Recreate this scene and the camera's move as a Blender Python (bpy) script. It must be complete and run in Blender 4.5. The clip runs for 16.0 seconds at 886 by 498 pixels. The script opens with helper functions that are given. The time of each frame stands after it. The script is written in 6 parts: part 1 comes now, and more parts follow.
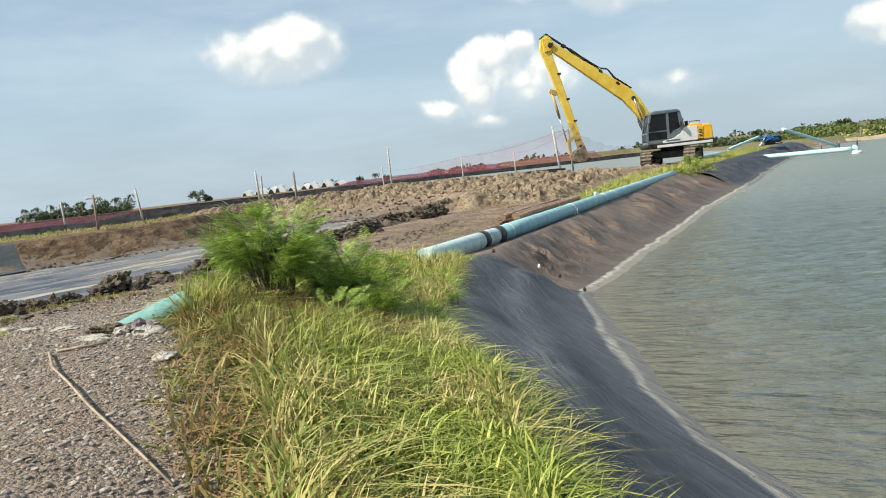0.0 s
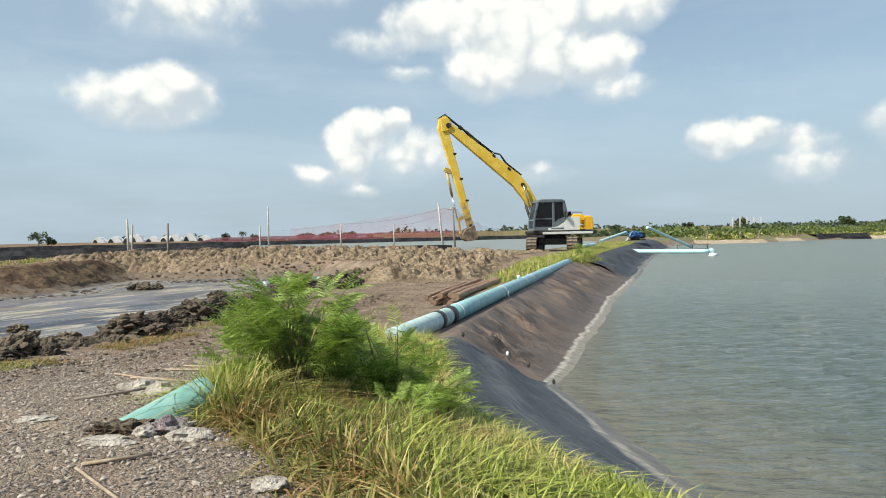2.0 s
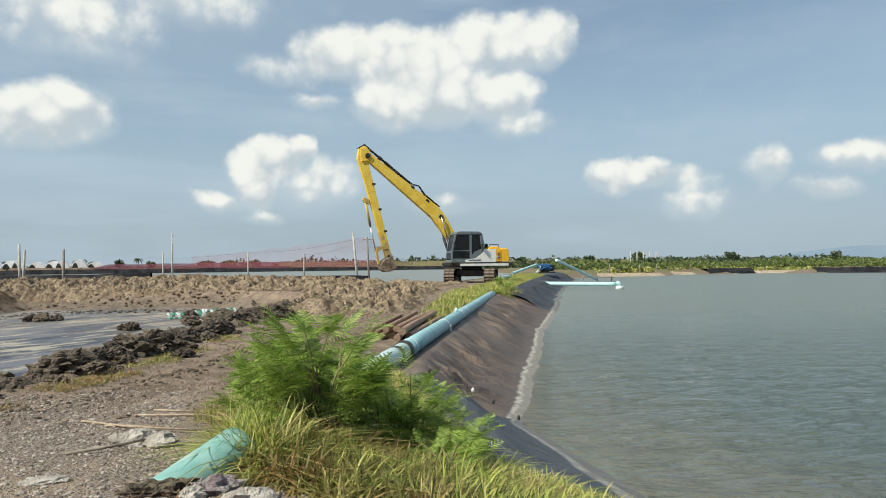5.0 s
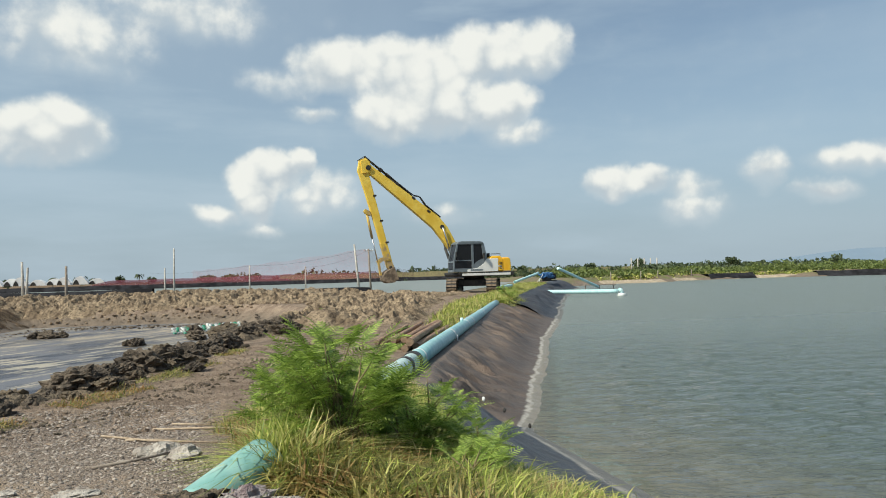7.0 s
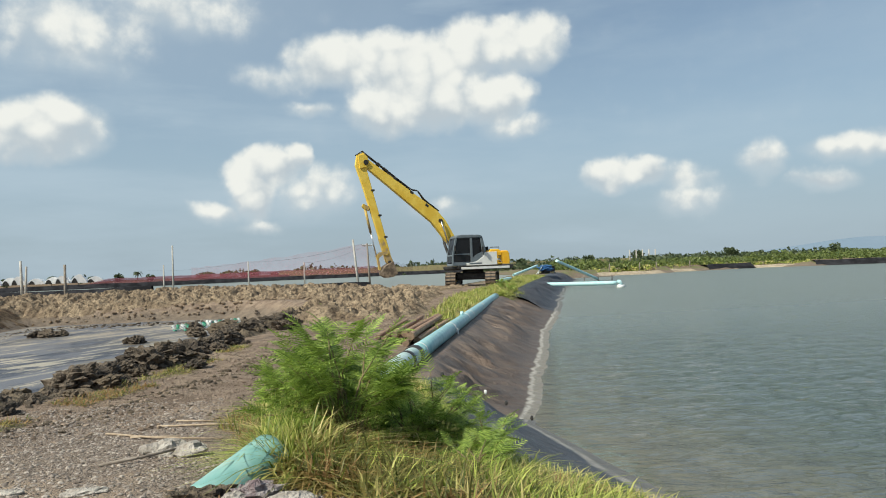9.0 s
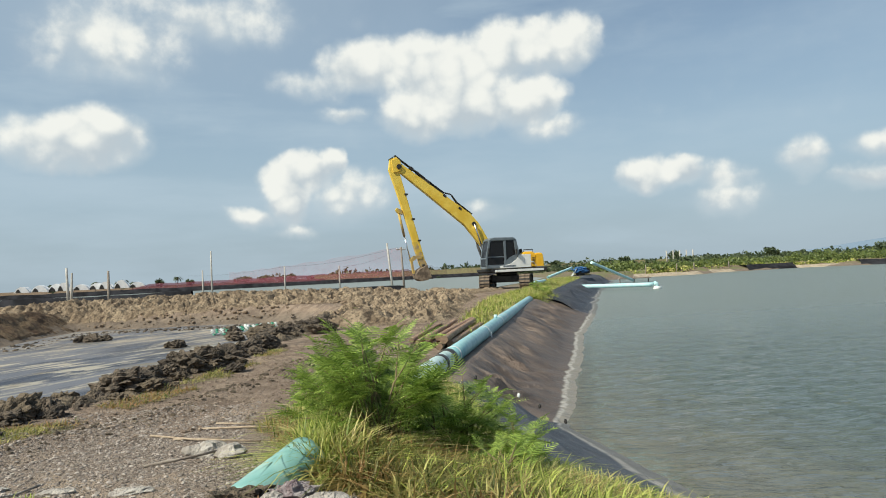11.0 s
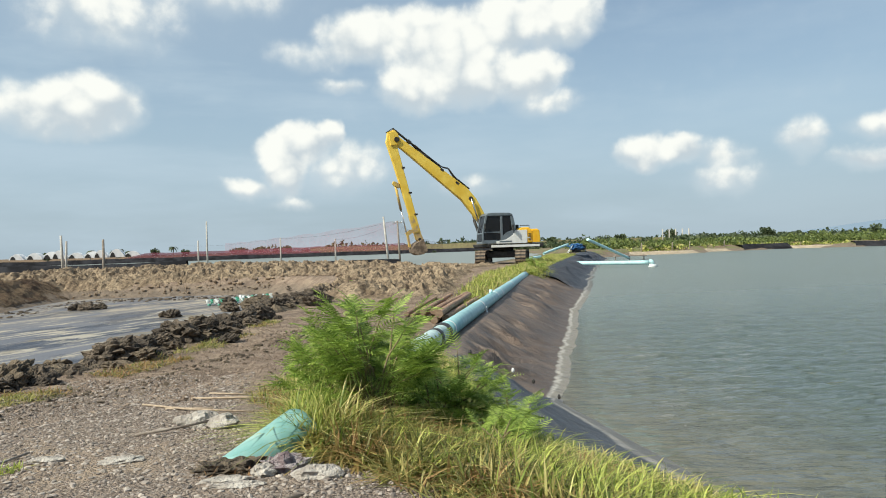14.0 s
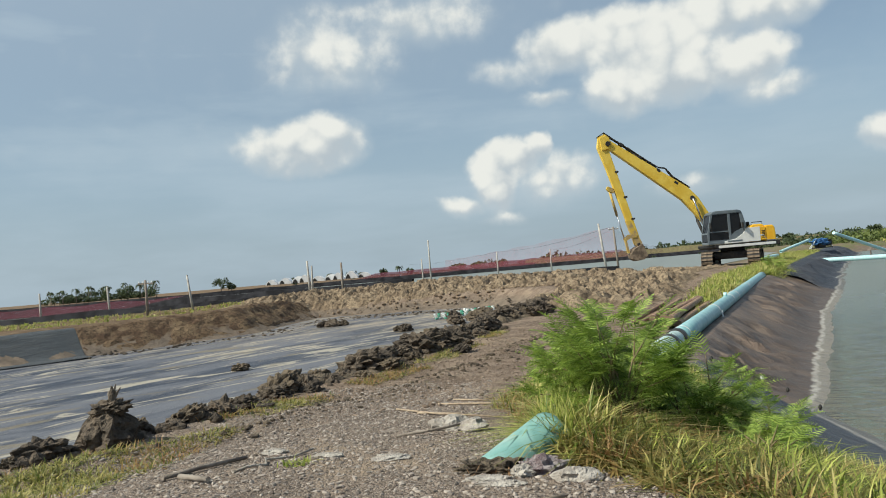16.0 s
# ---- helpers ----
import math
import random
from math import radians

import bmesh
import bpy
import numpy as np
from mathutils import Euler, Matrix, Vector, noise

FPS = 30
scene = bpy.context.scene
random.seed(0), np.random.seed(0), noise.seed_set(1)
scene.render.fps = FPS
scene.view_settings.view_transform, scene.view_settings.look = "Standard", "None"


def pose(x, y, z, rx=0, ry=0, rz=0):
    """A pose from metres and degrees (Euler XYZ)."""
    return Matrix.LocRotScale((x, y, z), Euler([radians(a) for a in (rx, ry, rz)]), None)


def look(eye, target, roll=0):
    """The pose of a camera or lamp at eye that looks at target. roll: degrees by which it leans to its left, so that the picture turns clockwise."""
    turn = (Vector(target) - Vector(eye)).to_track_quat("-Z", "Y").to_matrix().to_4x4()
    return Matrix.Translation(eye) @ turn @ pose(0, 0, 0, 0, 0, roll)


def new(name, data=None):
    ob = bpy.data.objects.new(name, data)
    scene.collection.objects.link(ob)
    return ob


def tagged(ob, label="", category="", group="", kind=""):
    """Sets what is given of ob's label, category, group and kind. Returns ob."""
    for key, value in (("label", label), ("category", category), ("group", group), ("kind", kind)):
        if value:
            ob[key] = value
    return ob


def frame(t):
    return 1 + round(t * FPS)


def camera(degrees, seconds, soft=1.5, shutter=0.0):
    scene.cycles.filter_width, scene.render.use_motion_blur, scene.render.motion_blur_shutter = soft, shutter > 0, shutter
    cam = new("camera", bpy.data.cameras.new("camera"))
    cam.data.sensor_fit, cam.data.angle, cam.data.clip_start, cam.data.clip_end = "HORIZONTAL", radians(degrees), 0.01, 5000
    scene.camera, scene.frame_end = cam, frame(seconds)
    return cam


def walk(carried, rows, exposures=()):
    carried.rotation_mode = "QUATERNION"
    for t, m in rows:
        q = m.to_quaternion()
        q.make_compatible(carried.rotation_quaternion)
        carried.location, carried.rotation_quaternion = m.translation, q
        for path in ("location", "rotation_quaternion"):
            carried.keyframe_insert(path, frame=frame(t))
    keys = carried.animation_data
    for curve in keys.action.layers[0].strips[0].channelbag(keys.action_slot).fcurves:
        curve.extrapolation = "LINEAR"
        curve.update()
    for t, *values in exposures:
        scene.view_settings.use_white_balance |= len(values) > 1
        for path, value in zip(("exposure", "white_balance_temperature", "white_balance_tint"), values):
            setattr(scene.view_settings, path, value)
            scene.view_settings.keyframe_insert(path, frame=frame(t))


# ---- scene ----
cam = camera(65.5, 16.0, soft=1.0)
PATH = [
    (0, (-0.278, 0.704, 1.178), (-0.535, 2.675, 0.961), -6.5),
    (0.5, (-0.776, 0.837, 1.286), (-1.045, 2.819, 1.291), -1.8),
    (1, (-1.205, 0.927, 1.317), (-1.208, 2.926, 1.347), -4.0),
    (1.5, (-1.647, 1.206, 1.353), (-1.555, 3.203, 1.299), -3.9),
    (2, (-1.974, 1.449, 1.364), (-1.828, 3.443, 1.323), -1.2),
    (2.3, (-2.187, 1.513, 1.361), (-2.06, 3.509, 1.327), -5.6),
    (2.5, (-2.289, 1.579, 1.401), (-2.081, 3.566, 1.32), -3.5),
    (3, (-2.562, 1.845, 1.467), (-2.364, 3.834, 1.402), -3.3),
    (3.5, (-2.712, 1.748, 1.427), (-2.294, 3.703, 1.376), -4.3),
    (3.7, (-2.751, 1.73, 1.472), (-2.349, 3.689, 1.487), -2.3),
    (5.8, (-2.998, 1.719, 1.433), (-2.561, 3.671, 1.479), 0.2),
    (6, (-3.026, 1.712, 1.433), (-2.569, 3.659, 1.452), 0.2),
    (6.5, (-3.022, 1.696, 1.435), (-2.623, 3.655, 1.501), -0.1),
    (7, (-3.029, 1.676, 1.445), (-2.612, 3.631, 1.517), -1.5),
    (7.5, (-3.05, 1.658, 1.455), (-2.596, 3.605, 1.526), -2.7),
    (8, (-3.051, 1.711, 1.441), (-2.592, 3.657, 1.51), -2.8),
    (8.5, (-3.047, 1.697, 1.442), (-2.595, 3.643, 1.523), -2.6),
    (9, (-3.059, 1.67, 1.448), (-2.638, 3.624, 1.502), -2.2),
    (9.2, (-3.063, 1.635, 1.463), (-2.658, 3.593, 1.502), -2.3),
    (11.5, (-3.046, 1.566, 1.471), (-2.734, 3.54, 1.542), -2.4),
    (12, (-3.083, 1.602, 1.446), (-2.78, 3.579, 1.469), -2.0),
    (12.5, (-3.082, 1.612, 1.441), (-2.797, 3.592, 1.468), -3.8),
    (13, (-3.064, 1.61, 1.442), (-2.834, 3.596, 1.477), -2.3),
    (13.5, (-3.052, 1.646, 1.442), (-2.773, 3.626, 1.426), -0.9),
    (14, (-3.041, 1.648, 1.458), (-2.708, 3.62, 1.45), -1.7),
    (14.5, (-3.033, 1.622, 1.452), (-2.618, 3.578, 1.502), -1.7),
    (15, (-3.023, 1.616, 1.461), (-2.641, 3.578, 1.532), -2.0),
    (15.5, (-3.1, 1.637, 1.455), (-2.941, 3.629, 1.534), -3.7),
    (16, (-3.21, 1.613, 1.428), (-3.488, 3.592, 1.487), -4.9),
]
LIGHTNESS = [(0, 0.36, 6600, 5), (0.5, 0.32, 6600, 5), (1, 0.02, 6550, 5), (1.5, 0.15, 6550, 5), (2, 0.26, 6550, 5), (2.5, 0.30, 6500, 5), (3.5, 0.22, 6500, 5), (6, 0.02, 6500, 4), (9, 0.02, 6500, 4), (11.5, 0.08, 6500, 4), (12, 0.15, 6500, 4), (13.5, 0.2, 6500, 4), (14.5, 0.15, 6500, 4), (15, 0.1, 6500, 4), (16, -0.05, 6500, 4)]
walk(cam, [(t, look(eye, target, roll)) for t, eye, target, roll in PATH], LIGHTNESS)

# ---------------------------------------------------------------- world, sun, exposure
SUN_AZ, SUN_EL = -118.0, 44.0      # degrees clockwise from +y, above the horizon
sun = new("sun", bpy.data.lights.new("sun", "SUN"))
sun.data.energy, sun.data.angle, sun.data.color = 5.3, radians(0.6), (1.0, 0.93, 0.81)
sa, se = radians(SUN_AZ), radians(SUN_EL)
sun.matrix_world = look((0, 0, 50), (-math.sin(sa) * math.cos(se), -math.cos(sa) * math.cos(se), 50 - math.sin(se)))

# clouds: azimuth, elevation, half width, half height (degrees), weight
BIG_TOP = [(3.8, 16.9, 3.5, 1.8, 1), (7.5, 17.2, 2.8, 1.8, 1), (11.3, 16.6, 3.9, 2.1, 1), (15.6, 17.6, 2.8, 1.9, 1), (19.6, 17.7, 3.2, 2.1, 1), (10.3, 15.5, 6.0, 1.6, 0.9)]
BIG_LOW = [(7.9, 13.0, 3.3, 1.8, 1), (12.6, 13.4, 4.4, 1.9, 1), (16.7, 13.6, 2.9, 1.9, 1), (18.6, 11.3, 2.5, 1.1, 0.5), (1.4, 13.2, 1.8, 0.6, 0.45), (-0.9, 15.4, 3.2, 1.2, 0.42)]
MIDDLE = [(-1.9, 8.4, 2.4, 1.4, 1), (-3.1, 6.7, 1.6, 2.1, 0.95), (0.3, 9.1, 1.1, 1.0, 1), (-6.1, 5.1, 2.2, 0.7, 0.55), (1.7, 6.4, 3.5, 1.9, 0.5), (-2.4, 3.9, 2.1, 0.6, 0.4), (11.9, 5.3, 2.8, 0.9, 0.35)]
LEFT = [(-18.7, 10.9, 4.4, 1.9, 1), (-16.9, 11.5, 2.1, 1.2, 0.9), (-16.1, 18.1, 5.5, 3.0, 0.46), (-8.2, 20.1, 6.0, 1.8, 0.46)]
RIGHT = [(25.9, 7.2, 1.8, 1.3, 1), (28.5, 6.9, 1.9, 1.0, 0.85), (31.7, 6.4, 2.3, 1.0, 0.5), (32.0, 4.6, 2.8, 1.2, 0.5), (37.4, 7.0, 1.6, 1.4, 0.62), (41.3, 5.4, 2.2, 0.8, 0.55), (43.8, 7.5, 3.2, 1.0, 0.66)]

world = bpy.data.worlds.new("sky")
scene.world = world
world.use_nodes = True
wt = world.node_tree
wt.nodes.clear()


def wn(kind, **props):
    n = wt.nodes.new(kind)
    for k, v in props.items():
        setattr(n, k, v)
    return n


def feed(n, i, v):
    if v is None:
        return
    if isinstance(v, bpy.types.NodeSocket):
        wt.links.new(v, n.inputs[i])
    else:
        n.inputs[i].default_value = v


def wm(op, a, b=None, c=None, clamp=False):
    n = wn("ShaderNodeMath", operation=op, use_clamp=clamp)
    feed(n, 0, a), feed(n, 1, b), feed(n, 2, c)
    return n.outputs[0]


def wv(op, a, b=None):
    n = wn("ShaderNodeVectorMath", operation=op)
    feed(n, 0, a), feed(n, 1, b)
    return n.outputs["Value" if op == "LENGTH" else "Vector"]


def wmix(f, a, b):
    n = wn("ShaderNodeMix", data_type="RGBA")
    feed(n, 0, f), feed(n, 6, a), feed(n, 7, b)
    return n.outputs[2]


def wnoise(vec, scale, detail, rough=0.55):
    n = wn("ShaderNodeTexNoise")
    feed(n, "Vector", vec), feed(n, "Scale", scale), feed(n, "Detail", detail), feed(n, "Roughness", rough)
    return n


def wramp(v, lo, hi, t0=0.0, t1=1.0):
    n = wn("ShaderNodeMapRange", interpolation_type="SMOOTHSTEP")
    feed(n, 0, v), feed(n, 1, lo), feed(n, 2, hi), feed(n, 3, t0), feed(n, 4, t1)
    return n.outputs[0]


way = wn("ShaderNodeTexCoord").outputs["Generated"]
xyz = wn("ShaderNodeSeparateXYZ")
feed(xyz, 0, way)
az = wm("MULTIPLY", wm("ARCTAN2", xyz.outputs[0], xyz.outputs[1]), 57.2958)
el = wm("MULTIPLY", wm("ARCSINE", xyz.outputs[2]), 57.2958)
puff = wnoise(way, 11.0, 4.0)
fine = wnoise(way, 30.0, 7.0, 0.55)
lobes = wn("ShaderNodeTexVoronoi", feature="SMOOTH_F1")
feed(lobes, "Vector", wv("ADD", way, wv("MULTIPLY", wnoise(way, 20.0, 3.0).outputs["Color"], (0.03, 0.03, 0.03)))), feed(lobes, "Scale", 34.0), feed(lobes, "Smoothness", 0.35)
shift = wv("MULTIPLY", wv("SUBTRACT", puff.outputs["Color"], (0.5, 0.5, 0.5)), (4.2, 3.0, 0.0))
place = wn("ShaderNodeCombineXYZ")
feed(place, 0, az), feed(place, 1, el)
spot = wv("ADD", place.outputs[0], shift)
most, weight, rise = 0.0, 0.0, 0.0
for c_az, c_el, c_w, c_h, c_s in BIG_TOP + BIG_LOW + MIDDLE + LEFT + RIGHT:
    off = wv("MULTIPLY", wv("SUBTRACT", spot, (c_az, c_el, 0)), (1 / (c_w * 1.45), 1 / (c_h * 1.55), 0))
    part_y = wn("ShaderNodeSeparateXYZ")
    feed(part_y, 0, off)
    near = wm("MULTIPLY", wm("SUBTRACT", 1.0, wv("LENGTH", off), clamp=True), c_s * 1.35)
    share = wm("ADD", wm("POWER", near, 2.0), 0.0001)
    rise = wm("MULTIPLY_ADD", share, part_y.outputs[1], rise)
    weight = wm("ADD", share, weight)
    most = wm("SMOOTH_MAX", near, most, 0.12)
rise = wm("DIVIDE", rise, weight)
grain = wm("MULTIPLY", wm("SUBTRACT", fine.outputs["Fac"], 0.5), 0.95)
heads = wm("MULTIPLY", wm("SUBTRACT", 0.42, lobes.outputs["Distance"]), 0.55)
body = wm("ADD", most, wm("MULTIPLY", wm("ADD", grain, wm("MULTIPLY", heads, 0.45)), wramp(most, 0.0, 0.3)))
# crisp cauliflower tops, bases that fade into the haze
cloud = wramp(body, 0.07, wramp(rise, -0.75, 0.25, 1.05, 0.62), 0.0, 0.95)
lit = wramp(wm("ADD", rise, wm("ADD", wm("MULTIPLY", grain, 0.8), wm("MULTIPLY", heads, 1.7))), -0.62, 0.22)
# high thin veils over the whole sky
flat = wv("MULTIPLY", way, (1.6, 3.0, 9.0))
veil = wramp(wnoise(flat, 1.3, 6.0, 0.55).outputs["Fac"], 0.36, 0.72, 0.03, 0.8)
air = wn("ShaderNodeTexSky", sky_type="NISHITA", sun_disc=False, sun_elevation=se, sun_rotation=sa)
air.air_density, air.dust_density, air.ozone_density = 1.0, 1.2, 3.0
# moist haze low over the land
haze = wramp(el, -1.0, 27.0, 0.92, 0.16)
base_sky = wmix(haze, air.outputs[0], wmix(wramp(el, 0.0, 10.0), (3.55, 4.35, 5.15, 1), (3.9, 5.0, 6.05, 1)))
veil = wm("MULTIPLY", veil, wramp(az, 44.0, 12.0, 0.35, 1.0))
side = wramp(wm("ADD", az, wm("MULTIPLY", puff.outputs["Fac"], 14.0)), 42.0, -5.0, 0.0, 0.5)
base_sky = wmix(wm("MAXIMUM", wm("MULTIPLY", veil, 0.8), wm("MULTIPLY", side, wramp(el, 8.0, 24.0))), base_sky, (4.8, 5.75, 6.75, 1))
# thin bright mist round the clouds
base_sky = wmix(wramp(most, 0.0, 0.55, 0.0, 0.6), base_sky, (5.6, 6.2, 6.8, 1))
white = wmix(lit, (5.1, 5.6, 6.2, 1), (9.0, 8.8, 8.5, 1))
full = wmix(cloud, base_sky, white)
bg = wn("ShaderNodeBackground")
feed(bg, 0, full), feed(bg, 1, 0.1)
wo = wn("ShaderNodeOutputWorld")
wt.links.new(bg.outputs[0], wo.inputs[0])

# ---------------------------------------------------------------- materials
class Mat:
    """A small node builder round one principled material."""

    def __init__(self, name, rough=0.7, metal=0.0, spec=0.4):
        self.m = bpy.data.materials.new(name)
        self.m.use_nodes = True
        self.t = self.m.node_tree
        self.b = self.t.nodes["Principled BSDF"]
        self.b.inputs["Roughness"].default_value = rough
        self.b.inputs["Metallic"].default_value = metal
        self.b.inputs["Specular IOR Level"].default_value = spec
        self.pos = self.t.nodes.new("ShaderNodeTexCoord").outputs["Object"]

    def put(self, node, i, v):
        if isinstance(v, bpy.types.NodeSocket):
            self.t.links.new(v, node.inputs[i])
        else:
            node.inputs[i].default_value = v

    def world(self):
        self.pos = self.t.nodes.new("ShaderNodeNewGeometry").outputs["Position"]
        return self

    def scaled(self, s, turn=0.0):
        n = self.t.nodes.new("ShaderNodeMapping")
        self.put(n, 0, self.pos)
        n.vector_type = "TEXTURE"      # turned first, then stretched along its own axes
        n.inputs["Scale"].default_value = tuple(1 / q for q in s)
        n.inputs["Rotation"].default_value = (0, 0, radians(turn))
        return n.outputs[0]

    def noise(self, scale, detail=4.0, rough=0.55, vec=None, warp=0.0):
        n = self.t.nodes.new("ShaderNodeTexNoise")
        self.put(n, "Vector", vec or self.pos)
        n.inputs["Scale"].default_value, n.inputs["Detail"].default_value = scale, detail
        n.inputs["Roughness"].default_value, n.inputs["Distortion"].default_value = rough, warp
        return n.outputs["Fac"]

    def cells(self, scale, out="Distance", vec=None):
        n = self.t.nodes.new("ShaderNodeTexVoronoi")
        self.put(n, "Vector", vec or self.pos)
        n.inputs["Scale"].default_value = scale
        return n.outputs[out]

    def step(self, v, lo, hi, a=0.0, b=1.0):
        n = self.t.nodes.new("ShaderNodeMapRange")
        n.interpolation_type = "SMOOTHSTEP"
        for i, q in enumerate((v, lo, hi, a, b)):
            self.put(n, i, q)
        return n.outputs[0]

    def math(self, op, a, b):
        n = self.t.nodes.new("ShaderNodeMath")
        n.operation = op
        self.put(n, 0, a), self.put(n, 1, b)
        return n.outputs[0]

    def mix(self, f, a, b):
        n = self.t.nodes.new("ShaderNodeMix")
        n.data_type = "RGBA"
        for i, q in ((0, f), (6, a), (7, b)):
            self.put(n, i, (*q, 1) if isinstance(q, tuple) else q)
        return n.outputs[2]

    def rand(self, island=False):
        if island:
            return self.t.nodes.new("ShaderNodeNewGeometry").outputs["Random Per Island"]
        return self.t.nodes.new("ShaderNodeObjectInfo").outputs["Random"]

    def split(self):
        n = self.t.nodes.new("ShaderNodeSeparateXYZ")
        self.put(n, 0, self.pos)
        return n.outputs

    def color(self, c):
        self.put(self.b, "Base Color", (*c, 1) if isinstance(c, tuple) else c)
        return self

    def rough(self, v):
        self.put(self.b, "Roughness", v)
        return self

    def bump(self, h, dist=0.02, strength=1.0):
        n = self.t.nodes.new("ShaderNodeBump")
        n.inputs["Distance"].default_value, n.inputs["Strength"].default_value = dist, strength
        self.put(n, "Height", h)
        self.put(self.b, "Normal", n.outputs[0])
        return self


def simple(name, c1, c2, scale=3.0, rough=0.6, metal=0.0, bump=0.0, spec=0.4, warp=0.0):
    m = Mat(name, rough, metal, spec)
    n = m.noise(scale, 6, 0.6, warp=warp)
    m.color(m.mix(m.step(n, 0.35, 0.65), c1, c2))
    if bump:
        m.bump(m.noise(scale * 6, 4), bump)
    return m.m


def leafy(name, dark, light, dry=None, shine=0.5):
    """Leaves: colour differs from blade to blade; a little light comes through."""
    m = Mat(name, shine, 0, 0.35)
    r = m.rand(True)
    c = m.mix(r, dark, light)
    if dry:
        big = m.noise(0.9, 3)
        c = m.mix(m.math("MULTIPLY", m.step(big, 0.42, 0.58), m.step(r, 0.2, 0.75)), c, dry)
    m.color(c)
    m.b.inputs["Subsurface Weight"].default_value = 0.0
    tr = m.t.nodes.new("ShaderNodeBsdfTranslucent")
    m.put(tr, "Color", c)
    mx = m.t.nodes.new("ShaderNodeMixShader")
    mx.inputs[0].default_value = 0.33
    out = m.t.nodes["Material Output"]
    m.t.links.new(m.b.outputs[0], mx.inputs[1])
    m.t.links.new(tr.outputs[0], mx.inputs[2])
    m.t.links.new(mx.outputs[0], out.inputs[0])
    return m.m


def make_ground():
    m = Mat("gravel_and_earth", 0.93, 0, 0.15).world()
    p = m.split()
    big, mid, small = m.noise(0.35, 5), m.noise(2.2, 6, 0.6), m.noise(38, 4, 0.65)
    stone = m.cells(62.0, "Color")
    sv = m.t.nodes.new("ShaderNodeSeparateColor")
    m.put(sv, 0, stone)
    gravel = m.mix(m.step(sv.outputs[0], 0.1, 0.9), (0.15, 0.118, 0.096), (0.40, 0.335, 0.28))
    gravel = m.mix(m.step(small, 0.35, 0.7), gravel, (0.24, 0.185, 0.143))
    earth = m.mix(m.step(mid, 0.35, 0.68), (0.235, 0.172, 0.128), (0.40, 0.31, 0.235))
    earth = m.mix(m.step(small, 0.3, 0.7, 0.0, 0.5), earth, (0.12, 0.09, 0.07))
    near = m.step(p[1], 8.0, 13.0)
    f = m.step(m.math("ADD", m.math("MULTIPLY", near, 0.55), mid), 0.45, 0.85)
    c = m.mix(f, gravel, earth)
    sand = m.step(m.noise(0.55, 4, 0.6, m.scaled((1, 0.6, 1), 20)), 0.56, 0.66, 0, 0.8)
    c = m.mix(sand, c, (0.38, 0.295, 0.215))
    damp = m.step(m.noise(0.9, 5, 0.62, m.scaled((0.35, 1.2, 1), 66)), 0.54, 0.64, 0, 0.6)
    c = m.mix(damp, c, (0.145, 0.112, 0.09))
    far = m.step(p[1], 55.0, 75.0)
    field = m.mix(m.step(big, 0.4, 0.6), (0.20, 0.15, 0.11), (0.16, 0.17, 0.075))
    c = m.mix(far, c, field)
    rust = m.mix(m.step(mid, 0.35, 0.65), (0.13, 0.085, 0.055), (0.22, 0.16, 0.10))
    c = m.mix(m.math("MULTIPLY", m.step(p[0], -15.0, -19.0), m.step(p[1], 26.0, 31.0)), c, rust)
    # damp grey mud low down in the drained pond and on the lake bed
    mud = m.mix(m.step(mid, 0.35, 0.65), (0.16, 0.13, 0.105), (0.24, 0.19, 0.145))
    c = m.mix(m.step(p[2], -0.85, -0.35, 1, 0), c, mud)
    m.color(c)
    h = m.math("ADD", m.math("MULTIPLY", m.cells(62.0), -0.4), m.math("MULTIPLY", mid, 1.2))
    m.bump(m.math("ADD", m.math("ADD", h, small), m.math("MULTIPLY", m.noise(11, 5, 0.65), 1.5)), 0.035)
    return m.m


def make_soil(name="turned_clay", c1=(0.175, 0.125, 0.087), c2=(0.33, 0.245, 0.168), c3=(0.075, 0.057, 0.045)):
    m = Mat(name, 0.92, 0, 0.15).world()
    a, b = m.noise(1.3, 6, 0.6), m.noise(9, 5, 0.6)
    c = m.mix(m.step(a, 0.35, 0.65), c1, c2)
    c = m.mix(m.step(b, 0.46, 0.66, 0, 0.8), c, c3)
    return m.color(c).bump(m.math("ADD", b, m.noise(32, 3)), 0.05).m


def make_mudbed():
    """Grey sheet of the drained pond: streaks of pale silt, wet in places."""
    m = Mat("wet_silt_on_liner", 0.4, 0, 0.16).world()
    v = m.scaled((0.24, 1.0, 1), 60)
    s1, s2, s3 = m.noise(0.55, 8, 0.66, v, 1.2), m.noise(1.0, 9, 0.70, v, 1.4), m.noise(14, 3)
    c = m.mix(m.step(s1, 0.40, 0.56), (0.045, 0.052, 0.072), (0.150, 0.158, 0.182))
    c = m.mix(m.step(s2, 0.535, 0.60, 0, 0.9), c, (0.40, 0.36, 0.29))
    c = m.mix(m.step(m.noise(0.9, 6, 0.6, m.scaled((0.3, 1.0, 1), 40), 0.5), 0.57, 0.66, 0, 0.7), c, (0.22, 0.185, 0.125))
    p = m.split()
    # brown silt lies thicker towards the clay bank
    silt = m.math("MULTIPLY", m.step(p[1], 24.0, 40.0), m.step(s2, 0.40, 0.58))
    c = m.mix(m.math("MULTIPLY", silt, 0.55), c, (0.34, 0.285, 0.215))
    m.color(c)
    m.rough(m.step(s1, 0.36, 0.6, 0.42, 0.85))
    return m.bump(m.math("ADD", s2, m.math("MULTIPLY", s3, 0.2)), 0.09).m


